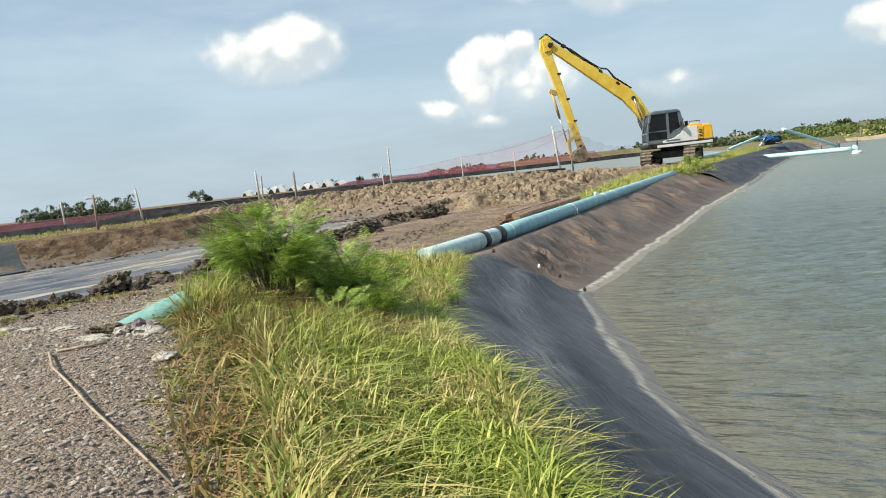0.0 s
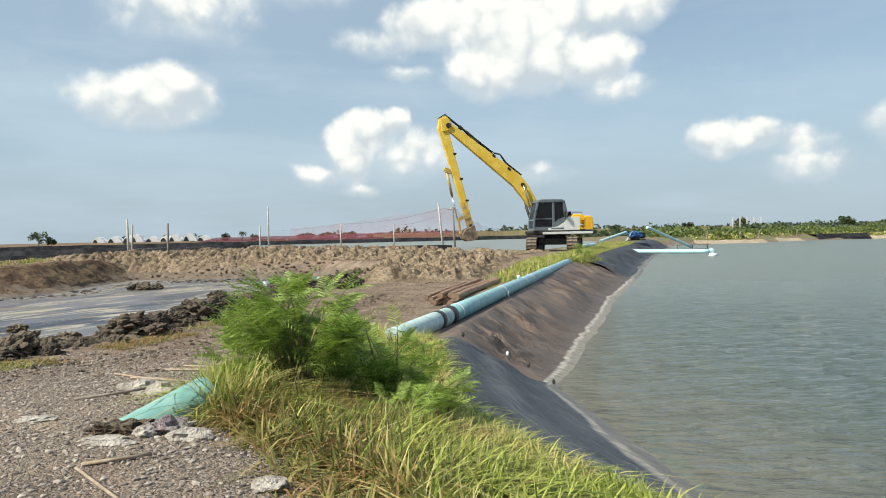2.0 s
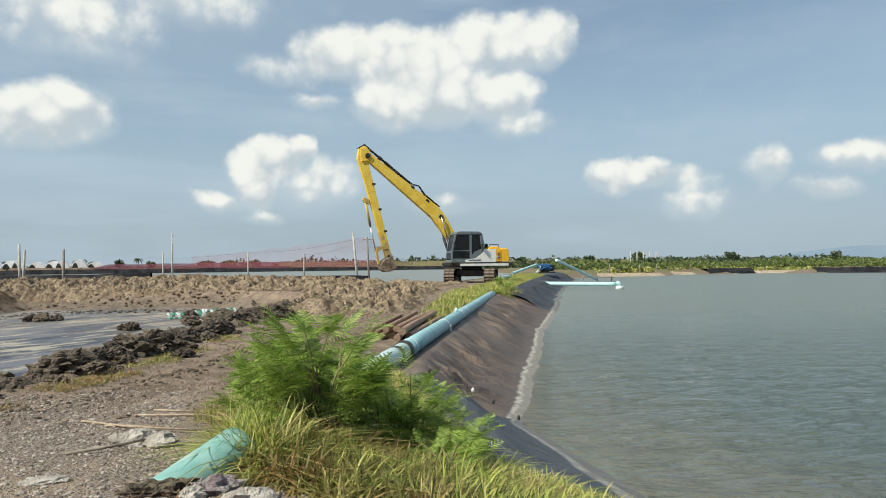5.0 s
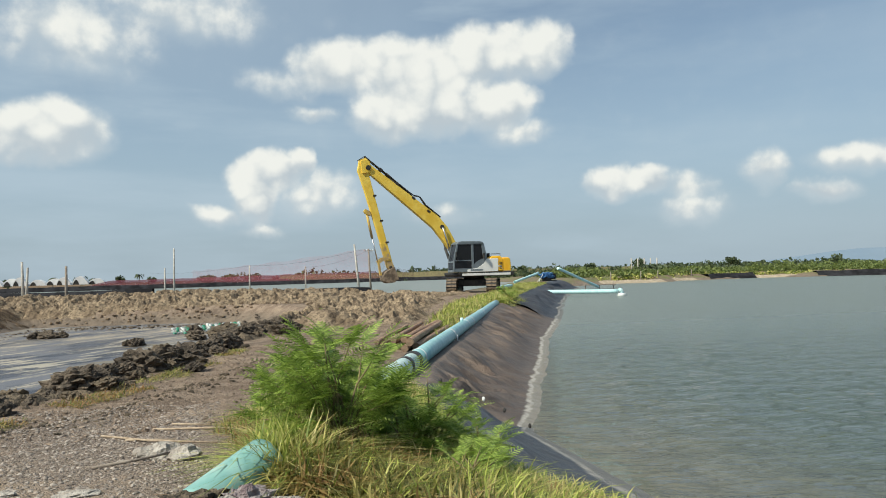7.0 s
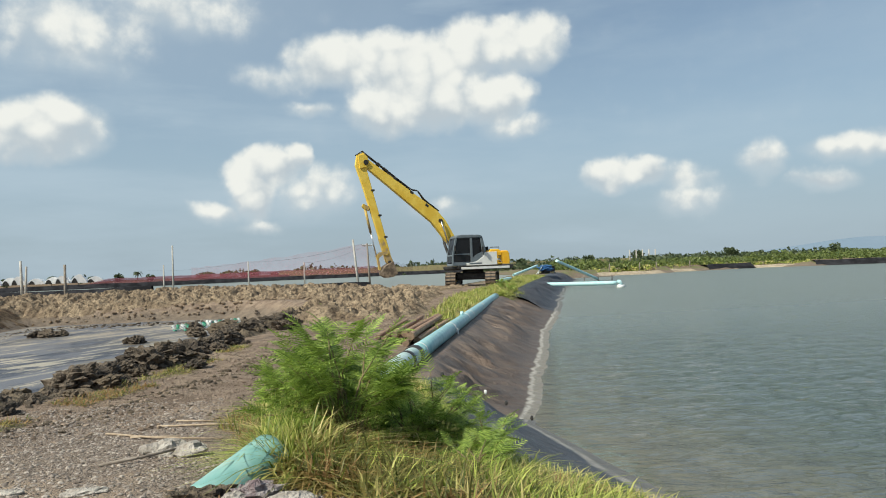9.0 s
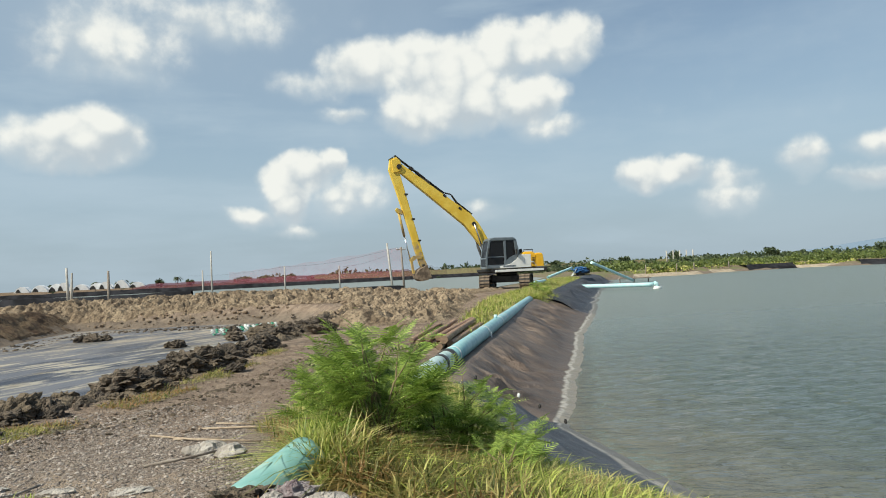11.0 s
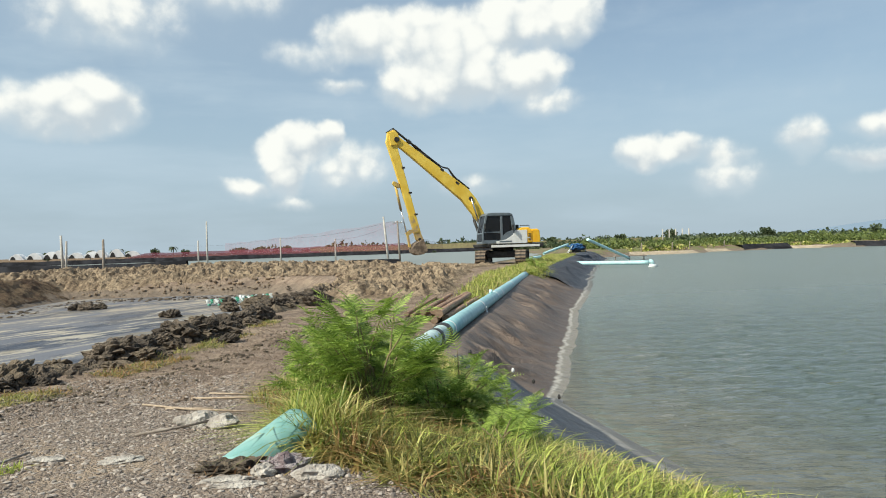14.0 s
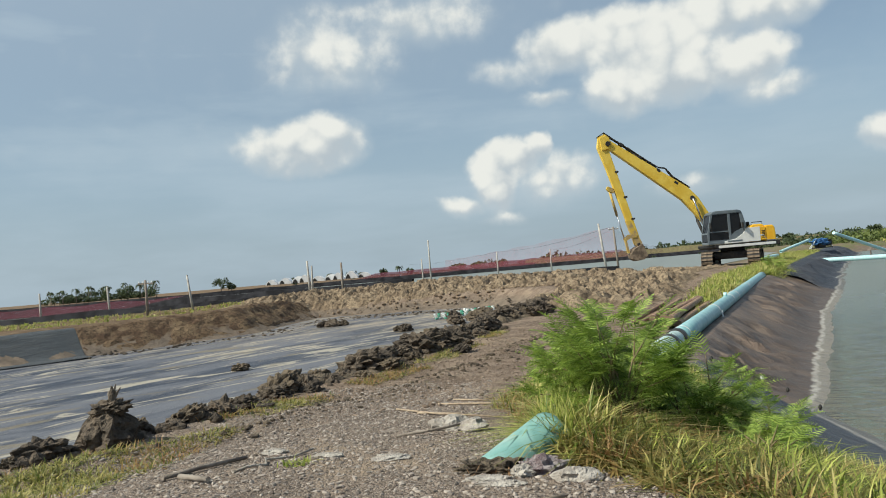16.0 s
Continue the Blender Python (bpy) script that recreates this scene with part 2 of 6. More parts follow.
def make_liner(name, dark, light, dust, amount, scale=(3.2, 0.5, 1), turn=-62, scum=0.6, relief=0.08):
    m = Mat(name, 0.5, 0, 0.3).world()
    v = m.scaled(scale, turn)
    a, b, f = m.noise(1.1, 6, 0.6, v, 0.4), m.noise(3.8, 6, 0.65, v, 0.5), m.noise(24, 4)
    c = m.mix(m.step(a, 0.35, 0.65), dark, light)
    c = m.mix(m.step(m.math("ADD", b, m.math("MULTIPLY", f, 0.25)), 0.55, 0.8, 0, amount), c, dust)
    z = m.split()[2]
    # the lower face has been under water and keeps less dust
    c = m.mix(m.step(m.math("ADD", z, m.math("MULTIPLY", a, 0.5)), -0.75, -0.2, 0.6, 0.0), c, tuple(1.5 * q for q in dark))
    # wet silt at the toe, and a white line of dried scum above it
    wash = m.math("ADD", z, m.math("MULTIPLY", m.math("SUBTRACT", m.noise(1.1, 5, 0.6), 0.5), -0.03))
    toe = m.step(wash, -1.07, -1.052, 1, 0)
    c = m.mix(m.math("MULTIPLY", toe, scum * 0.8), c, (0.29, 0.272, 0.232))
    rim = m.math("MULTIPLY", m.step(wash, -1.073, -1.064), m.step(wash, -1.06, -1.048, 1, 0))
    rim = m.math("MULTIPLY", rim, m.step(m.noise(3.0, 5, 0.7), 0.32, 0.62, 0.25, 1.0))
    c = m.mix(m.math("MULTIPLY", rim, scum), c, (0.50, 0.47, 0.42))
    m.color(c)
    m.rough(m.step(b, 0.4, 0.7, 0.45, 0.75))
    return m.bump(m.math("ADD", m.math("MULTIPLY", b, 1.0), m.math("MULTIPLY", f, 0.12)), relief).m


def make_water(name, c1, c2, amp=0.06, rough=0.09):
    m = Mat(name, rough, 0, 0.5).world()
    p = m.split()
    m.b.inputs["IOR"].default_value = 1.33
    # silt stirred up along the bank
    shore = m.math("SUBTRACT", m.math("ADD", p[0], m.math("MULTIPLY", m.noise(0.22, 2), 3.0)), m.math("MULTIPLY", m.step(p[1], 11.0, 70.0), 24.0))
    c = m.mix(m.step(shore, 1.0, 7.0), (0.145, 0.140, 0.110), m.mix(m.noise(0.12, 3), c1, c2))
    # farther out the base colour pales, standing in for reflected low sky
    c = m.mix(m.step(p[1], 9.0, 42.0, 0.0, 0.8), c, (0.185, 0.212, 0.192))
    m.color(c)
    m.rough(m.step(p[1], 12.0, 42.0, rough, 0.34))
    v = m.scaled((0.46, 1.4, 1), -10)
    w1, w2, w3 = m.noise(0.85, 3, 0.5, v, 0.4), m.noise(2.6, 3, 0.55, v, 0.4), m.noise(5.5, 4, 0.6, v, 0.3)
    h = m.math("ADD", m.math("MULTIPLY", w1, 1.2), m.math("ADD", m.math("MULTIPLY", w2, 1.5), m.math("MULTIPLY", w3, 0.8)))
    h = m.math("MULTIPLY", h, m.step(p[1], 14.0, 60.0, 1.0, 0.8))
    return m.bump(h, amp).m


def make_pipe(name, c1, c2, dust):
    m = Mat(name, 0.42, 0, 0.45)
    v = m.scaled((4, 4, 0.6))
    a, b = m.noise(1.2, 5, 0.6, v), m.noise(7, 5, 0.65)
    c = m.mix(m.step(a, 0.35, 0.65), c1, c2)
    c = m.mix(m.step(b, 0.52, 0.75, 0, 0.6), c, dust)
    m.color(c)
    m.rough(m.step(b, 0.4, 0.7, 0.35, 0.65))
    return m.bump(b, 0.004).m


def make_glass(name, tint, rough=0.05):
    m = Mat(name, rough, 0, 0.6)
    m.color(tint)
    m.b.inputs["Transmission Weight"].default_value = 0.35
    m.b.inputs["IOR"].default_value = 1.3
    return m.m


def make_net(name, colour, cover):
    m = Mat(name, 0.8, 0, 0.1).world()
    n = m.noise(0.12, 4, 0.6, m.scaled((1, 1, 4)))
    m.color(m.mix(n, colour, tuple(0.55 * q for q in colour)))
    tr = m.t.nodes.new("ShaderNodeBsdfTransparent")
    mx = m.t.nodes.new("ShaderNodeMixShader")
    m.put(mx, 0, m.step(n, 0.3, 0.7, cover * 0.7, cover * 1.25))
    m.t.links.new(tr.outputs[0], mx.inputs[1])
    m.t.links.new(m.b.outputs[0], mx.inputs[2])
    m.t.links.new(mx.outputs[0], m.t.nodes["Material Output"].inputs[0])
    return m.m


GROUND = make_ground()
SOIL = make_soil("turned_clay", (0.20, 0.148, 0.10), (0.38, 0.295, 0.20), (0.085, 0.064, 0.05))
DARK_MUD = make_soil("dark_wet_mud", (0.085, 0.07, 0.057), (0.185, 0.148, 0.113), (0.036, 0.032, 0.028))
MUDBED = make_mudbed()
LINER_BLACK = make_liner("black_pond_liner", (0.026, 0.029, 0.037), (0.06, 0.066, 0.082), (0.17, 0.17, 0.18), 0.55, (2.6, 0.4, 1), 62, 0.6, 0.12)
LINER_GREY = make_liner("faded_grey_liner", (0.050, 0.056, 0.062), (0.080, 0.087, 0.093), (0.13, 0.13, 0.125), 0.3, (0.4, 2.0, 1), 49, 0.0)
BLACK_SHEET = simple("dull_black_sheet", (0.012, 0.012, 0.014), (0.035, 0.035, 0.04), 0.8, 0.9, 0, 0, 0.1)
LINER_BROWN = make_liner("silt_stained_liner", (0.058, 0.047, 0.042), (0.165, 0.120, 0.092), (0.29, 0.225, 0.18), 0.7, (1.5, 0.4, 1), 52, 0.9, 0.10)
LINER_NEAR = make_liner("creased_black_liner", (0.034, 0.039, 0.049), (0.075, 0.083, 0.100), (0.21, 0.22, 0.235), 0.38, (0.34, 2.6, 1), 117, 0.45, 0.07)
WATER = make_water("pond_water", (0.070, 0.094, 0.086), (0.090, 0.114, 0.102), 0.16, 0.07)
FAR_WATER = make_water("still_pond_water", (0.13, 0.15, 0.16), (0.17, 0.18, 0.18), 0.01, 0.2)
PIPE = make_pipe("teal_pipe_plastic", (0.22, 0.43, 0.46), (0.31, 0.52, 0.54), (0.46, 0.56, 0.55))
PIPE_OLD = make_pipe("faded_green_pipe_plastic", (0.19, 0.38, 0.35), (0.27, 0.46, 0.42), (0.42, 0.49, 0.44))
PIPE_PALE = make_pipe("pale_blue_pipe_plastic", (0.42, 0.70, 0.72), (0.55, 0.78, 0.80), (0.70, 0.78, 0.76))
PIPE_TARRED = make_pipe("tar_spotted_pipe", (0.42, 0.56, 0.54), (0.54, 0.68, 0.66), (0.03, 0.03, 0.032))
TAR = simple("black_tar", (0.02, 0.02, 0.022), (0.05, 0.05, 0.05), 5, 0.5)
WHITE_STRAP = simple("white_strap", (0.62, 0.63, 0.62), (0.78, 0.78, 0.76), 12, 0.7)
YELLOW = simple("yellow_machine_paint", (0.70, 0.46, 0.05), (0.80, 0.58, 0.10), 1.3, 0.5)
YELLOW_DIRT = simple("muddy_yellow_paint", (0.62, 0.42, 0.06), (0.34, 0.25, 0.14), 3.0, 0.6)
CAB_GREY = simple("slate_grey_paint", (0.10, 0.125, 0.145), (0.16, 0.185, 0.205), 1.6, 0.42)
WHITE_PAINT = simple("white_machine_paint", (0.70, 0.70, 0.67), (0.80, 0.80, 0.77), 2, 0.45)
ORANGE = simple("orange_machine_paint", (0.86, 0.44, 0.02), (0.90, 0.52, 0.04), 2, 0.45)
STEEL_DARK = simple("dark_greasy_steel", (0.02, 0.02, 0.021), (0.055, 0.05, 0.046), 4, 0.6, 0.3, 0.01)
STEEL_MUD = simple("mud_caked_steel", (0.10, 0.075, 0.055), (0.25, 0.19, 0.135), 5, 0.85, 0.0, 0.02)
CHROME = simple("bright_piston_rod", (0.55, 0.55, 0.56), (0.65, 0.65, 0.66), 4, 0.2, 1.0)
GLASS = make_glass("smoked_cab_glass", (0.02, 0.02, 0.022))
CONCRETE = simple("weathered_concrete", (0.33, 0.31, 0.28), (0.50, 0.48, 0.44), 3, 0.85, 0, 0.01)
WOOD_POST = simple("grey_weathered_wood", (0.17, 0.14, 0.115), (0.30, 0.26, 0.22), 8, 0.85, 0, 0.01)
LOG = simple("red_brown_bark", (0.24, 0.14, 0.095), (0.42, 0.29, 0.20), 9, 0.85, 0, 0.02)
LOG_END = simple("cut_log_end", (0.26, 0.18, 0.12), (0.16, 0.11, 0.075), 12, 0.85)
STICK = simple("dry_bamboo", (0.27, 0.205, 0.145), (0.42, 0.335, 0.245), 14, 0.75)
STONE = simple("pale_limestone", (0.30, 0.265, 0.23), (0.50, 0.46, 0.41), 7, 0.85, 0, 0.03)
RED_NET = make_net("red_netting", (0.15, 0.042, 0.058), 0.6)
PINK_NET = make_net("thin_red_netting", (0.42, 0.12, 0.13), 0.16)
GRASS = leafy("green_grass", (0.12, 0.18, 0.025), (0.58, 0.62, 0.15), (0.62, 0.52, 0.23))
GRASS_DRY = leafy("drying_grass", (0.10, 0.14, 0.025), (0.54, 0.47, 0.17), (0.40, 0.24, 0.11))
GRASS_RUST = leafy("rusty_grass", (0.06, 0.085, 0.018), (0.44, 0.37, 0.125), (0.33, 0.19, 0.08))
BUSH_LEAF = leafy("feathery_leaves", (0.10, 0.185, 0.025), (0.43, 0.55, 0.12))
MANGROVE = leafy("mangrove_leaves", (0.085, 0.125, 0.036), (0.21, 0.25, 0.075))
# leaves of far trees: the grey-green of haze is mixed into their colour
FAR_LEAF = leafy("haze_toned_leaves", (0.045, 0.07, 0.035), (0.13, 0.16, 0.08))
STEM = simple("green_brown_stem", (0.14, 0.14, 0.05), (0.20, 0.15, 0.08), 10, 0.8)

# ---------------------------------------------------------------- mesh helpers
def part(name, bm, material, parent=None, label="", smooth=False):
    me = bpy.data.meshes.new(name)
    bm.to_mesh(me)
    bm.free()
    me.materials.append(material)
    if smooth:
        me.polygons.foreach_set("use_smooth", [True] * len(me.polygons))
    ob = new(name, me)
    ob.parent = parent
    if label:
        ob["label"] = label
    return ob


def mesh_of(name, verts, faces, material, smooth=False, parent=None):
    me = bpy.data.meshes.new(name)
    me.from_pydata(np.asarray(verts, float).tolist(), [], [list(map(int, f)) for f in faces])
    me.update()
    me.materials.append(material)
    if smooth:
        me.polygons.foreach_set("use_smooth", [True] * len(me.polygons))
    ob = new(name, me)
    ob.parent = parent
    return ob


def base(name, m, label="", category="", group="", kind=""):
    ob = new(name)
    ob.matrix_basis = m
    ob.empty_display_size = 0.2
    return tagged(ob, label, category, group, kind)


def box(x0, x1, y0, y1, z0, z1, bevel=0.0, into=None):
    bm = into or bmesh.new()
    made = bmesh.ops.create_cube(bm, size=1.0, matrix=Matrix.LocRotScale(((x0 + x1) / 2, (y0 + y1) / 2, (z0 + z1) / 2), None, (x1 - x0, y1 - y0, z1 - z0)))
    if bevel:
        es = list({e for v in made["verts"] for e in v.link_edges})
        bmesh.ops.bevel(bm, geom=es, offset=bevel, segments=2, affect="EDGES", profile=0.5)
    return bm


def plate(outline, y0, y1, bevel=0.0, into=None):
    """A profile in x and z drawn out from y0 to y1."""
    bm = into or bmesh.new()
    a = [bm.verts.new((x, y0, z)) for x, z in outline]
    b = [bm.verts.new((x, y1, z)) for x, z in outline]
    n = len(outline)
    fs = [bm.faces.new(a), bm.faces.new(b[::-1])]
    for i in range(n):
        fs.append(bm.faces.new((a[i], b[i], b[(i + 1) % n], a[(i + 1) % n])))
    bmesh.ops.recalc_face_normals(bm, faces=fs)
    if bevel:
        es = list({e for f in fs for e in f.edges})
        bmesh.ops.bevel(bm, geom=es, offset=bevel, segments=2, affect="EDGES", profile=0.5)
    return bm


def tube(points, radii, sides=10, into=None, caps=True):
    """A round bar along points; radii one number or one a point."""
    bm = into or bmesh.new()
    pts = [Vector(p) for p in points]
    if not hasattr(radii, "__len__"):
        radii = [radii] * len(pts)
    rings = []
    for i, p in enumerate(pts):
        d = (pts[min(i + 1, len(pts) - 1)] - pts[max(i - 1, 0)]).normalized()
        q = d.to_track_quat("Z", "Y")
        rings.append([bm.verts.new(p + q @ Vector((math.cos(k * math.tau / sides) * radii[i], math.sin(k * math.tau / sides) * radii[i], 0))) for k in range(sides)])
    for r, s in zip(rings, rings[1:]):
        for k in range(sides):
            f = bm.faces.new((r[k], r[(k + 1) % sides], s[(k + 1) % sides], s[k]))
            f.smooth = True
    if caps:
        bm.faces.new(rings[0][::-1])
        bm.faces.new(rings[-1])
    return bm


def lump(r, seed, squash=(1, 1, 0.7), rough=0.45, detail=2, freq=1.6):
    bm = bmesh.new()
    bmesh.ops.create_icosphere(bm, subdivisions=detail, radius=1.0)
    for v in bm.verts:
        d = v.co.normalized()
        k = 1 + rough * (noise.noise(d * freq + Vector((seed * 7.3, 0, 0))) + 0.5 * noise.noise(d * freq * 2.7 + Vector((0, seed * 3.1, 0))) + 0.3 * noise.noise(d * freq * 6 + Vector((0, 0, seed))))
        v.co = Vector((d.x * squash[0], d.y * squash[1], d.z * squash[2])) * (r * k)
    return bm


# ---------------------------------------------------------------- the lie of the land
WATER_Z, BED_Z = -1.10, -1.10
CREST = [(0.6, -25), (0.25, -5), (0.1, 1), (-0.4, 3.9), (-0.75, 5.4), (-1.10, 6.9), (-1.42, 8.3), (-1.15, 11.8), (-0.5, 14.6), (0.8, 18.3), (4.0, 27.4), (8.0, 37.5), (12.2, 47.5), (20, 66), (28, 84), (36, 101)]
SHORE = [(3.0, -25), (2.1, -5), (1.6, 1), (1.20, 5.06), (0.88, 6.1), (0.72, 7.3), (0.70, 9), (0.5, 12.15), (1.35, 14.2), (2.7, 17.6), (6.13, 26.3), (10.3, 35.6), (14.5, 46), (22.4, 64.5), (30.5, 82), (38.5, 99)]
FAR_SHORE = [(50, 116), (60, 116), (70, 124), (91, 130), (113, 123), (135, 112), (190, 80), (190, -25)]
EDGE = [(-18, -20), (-13, -6), (-9.8, 2.5), (-8.2, 6.0), (-7.4, 8.2), (-6.9, 10.3), (-6.6, 12.7), (-6.0, 15.3), (-5.3, 18.6), (-4.4, 22.2), (-3.1, 26.4), (-2.4, 30), (-2.6, 38), (-3.5, 43), (-6, 46.3), (-10, 47), (-19.8, 47.8), (-20.3, 42), (-20.2, 37), (-24, 32.2), (-26.2, 29.8), (-29, 26.5), (-40, 14), (-62, -12), (-62, -20)]


def dist_to(px, py, line, closed=False):
    best = np.full(np.shape(px), 1e9)
    pts = list(line) + ([line[0]] if closed else [])
    for (ax, ay), (bx, by) in zip(pts, pts[1:]):
        dx, dy = bx - ax, by - ay
        k = np.clip(((px - ax) * dx + (py - ay) * dy) / (dx * dx + dy * dy), 0, 1)
        best = np.minimum(best, np.hypot(px - ax - k * dx, py - ay - k * dy))
    return best


def within(px, py, poly):
    odd = np.zeros(np.shape(px), bool)
    for (ax, ay), (bx, by) in zip(poly, poly[1:] + poly[:1]):
        if ay != by:
            odd ^= ((ay > py) != (by > py)) & (px < (bx - ax) * (py - ay) / (by - ay) + ax)
    return odd


def waves(px, py, seed, octaves=4, size=1.0):
    """Smooth unevenness from turned sine waves."""
    rs = np.random.RandomState(seed)
    z = np.zeros(np.shape(px))
    for o in range(octaves):
        for _ in range(5):
            a, ph = rs.uniform(0, math.tau), rs.uniform(0, math.tau)
            k = 2 ** o / size * rs.uniform(0.7, 1.4)
            z = z + np.sin((px * math.cos(a) + py * math.sin(a)) * k + ph) * 0.45 ** o
    return z / 5


def ease(v, lo, hi):
    k = np.clip((v - lo) / (hi - lo), 0, 1)
    return k * k * (3 - 2 * k)


FAR_BERM = [(-80, 44), (-48, 42), (-24, 52.5), (-10, 52.5), (-2, 51.7)]
SIDE_RIDGE = [(-21.2, 44), (-21.2, 38.4), (-25, 34), (-30.5, 28), (-42, 15)]
RUT = [(-7.2, 6.6), (-6.18, 8.2), (-5.78, 8.9), (-5.1, 10.7), (-4.69, 11.9), (-3.9, 14.5), (-2.2, 19)]
HEAP = [(-1.5, 27), (-0.5, 32), (0.9, 37.5), (2.4, 42), (2.9, 46)]
# height of the dike along its length
LEVEL = [(-30, 0, 5, 6, 7, 8, 10, 13, 25, 34, 43, 70, 100), (0.25, 0.25, 0.28, 0.22, 0.14, 0.05, -0.08, -0.17, -0.17, -0.14, -0.12, -0.1, 0.05)]
POND_ONE = CREST + FAR_SHORE


def height(px, py):
    px, py = np.asarray(px, float), np.asarray(py, float)
    d1 = dist_to(px, py, CREST)
    z = np.interp(py, LEVEL[0], LEVEL[1]) + 0.02 * waves(px, py, 3, 4, 0.9) - 0.12 * ease(-d1, -3.2, -0.3) * ease(py, 6, 13) * ease(-py, -30, -20)
    z = z - 0.36 * ease(-d1, -2.3, -0.1) * ease(-py, -11.5, -7.5)
    z = z - 0.12 * ease(-px, 4.5, 7.5) * ease(-py, -9, -6)
    # dumped clay beyond the drained pond and along the dike
    hb = dist_to(px, py, FAR_BERM)
    z = z + 0.40 * ease(-hb, -5.0, -1.0) * (1 + 0.3 * waves(px, py, 11, 4, 1.1)) * ease(px, -40, -20)
    z = z + 0.15 * ease(-hb, -5.0, -1.0) * (1 - ease(px, -40, -20))
    hh = dist_to(px, py, HEAP)
    z = z + 0.05 * ease(-hh, -4.2, -0.5) * (1 + 0.4 * waves(px, py, 12, 5, 0.9))
    z = z + 0.36 * ease(-dist_to(px, py, SIDE_RIDGE), -4.0, -0.8)
    # low windrow scraped up by wheels along the track
    rut = dist_to(px, py, RUT)
    z = z + (0.045 * ease(-rut, -0.34, 0.0) - 0.035 * ease(-np.abs(rut - 0.55), -0.3, 0.0)) * (1 + 0.6 * waves(px, py, 14, 4, 0.3))
    # land past the berm lies lower
    z = z - 0.6 * ease(py, 55, 60) * ease(-px, -46, -38) * ease(d1, 5.6, 7.4)
    de = dist_to(px, py, EDGE, True)
    ins = within(px, py, EDGE)
    z = np.where(ins, np.maximum(z - np.maximum(de - 0.1, 0) * 0.62 * (1 + 0.12 * waves(px, py, 5, 4, 0.7)), BED_Z - 0.12), z)
    dp = dist_to(px, py, POND_ONE, True)
    inp = within(px, py, POND_ONE)
    z = np.where(inp, np.maximum(z - dp * 1.0 - 0.06, -2.6), z)
    far = np.maximum(0, np.hypot(px, py) - 130)
    return z + np.minimum(far * 0.004, 1.0) * 0.5


def graded(lo, hi, fine_lo, fine_hi, step, grow=1.09):
    mid = list(np.arange(fine_lo, fine_hi + 1e-6, step))
    up, s = [mid[-1]], step
    while up[-1] < hi:
        s *= grow
        up.append(up[-1] + s)
    down, s = [mid[0]], step
    while down[-1] > lo:
        s *= grow
        down.append(down[-1] - s)
    return np.array(down[:0:-1] + mid + up[1:])


def grid_faces(nu, nv):
    i, j = np.meshgrid(np.arange(nu - 1), np.arange(nv - 1), indexing="ij")
    a = (i * nv + j).ravel()
    return np.stack([a, a + nv, a + nv + 1, a + 1], 1)


gx, gy = graded(-3500, 3500, -11, 12, 0.16, 1.10), graded(-600, 4200, -1, 52, 0.17, 1.10)
X, Y = np.meshgrid(gx, gy, indexing="ij")
Z = height(X, Y)
ground = mesh_of("ground", np.stack([X.ravel(), Y.ravel(), Z.ravel()], 1), grid_faces(len(gx), len(gy)), GROUND, True)
tagged(ground, "bare gravel and clay dike with flat land to the horizon", "ground", kind="structure")


def along(line, n):
    """n places spread evenly by index over a polyline."""
    t = np.linspace(0, len(line) - 1, n)
    k = np.arange(len(line))
    return np.stack([np.interp(t, k, [p[0] for p in line]), np.interp(t, k, [p[1] for p in line])], 1)


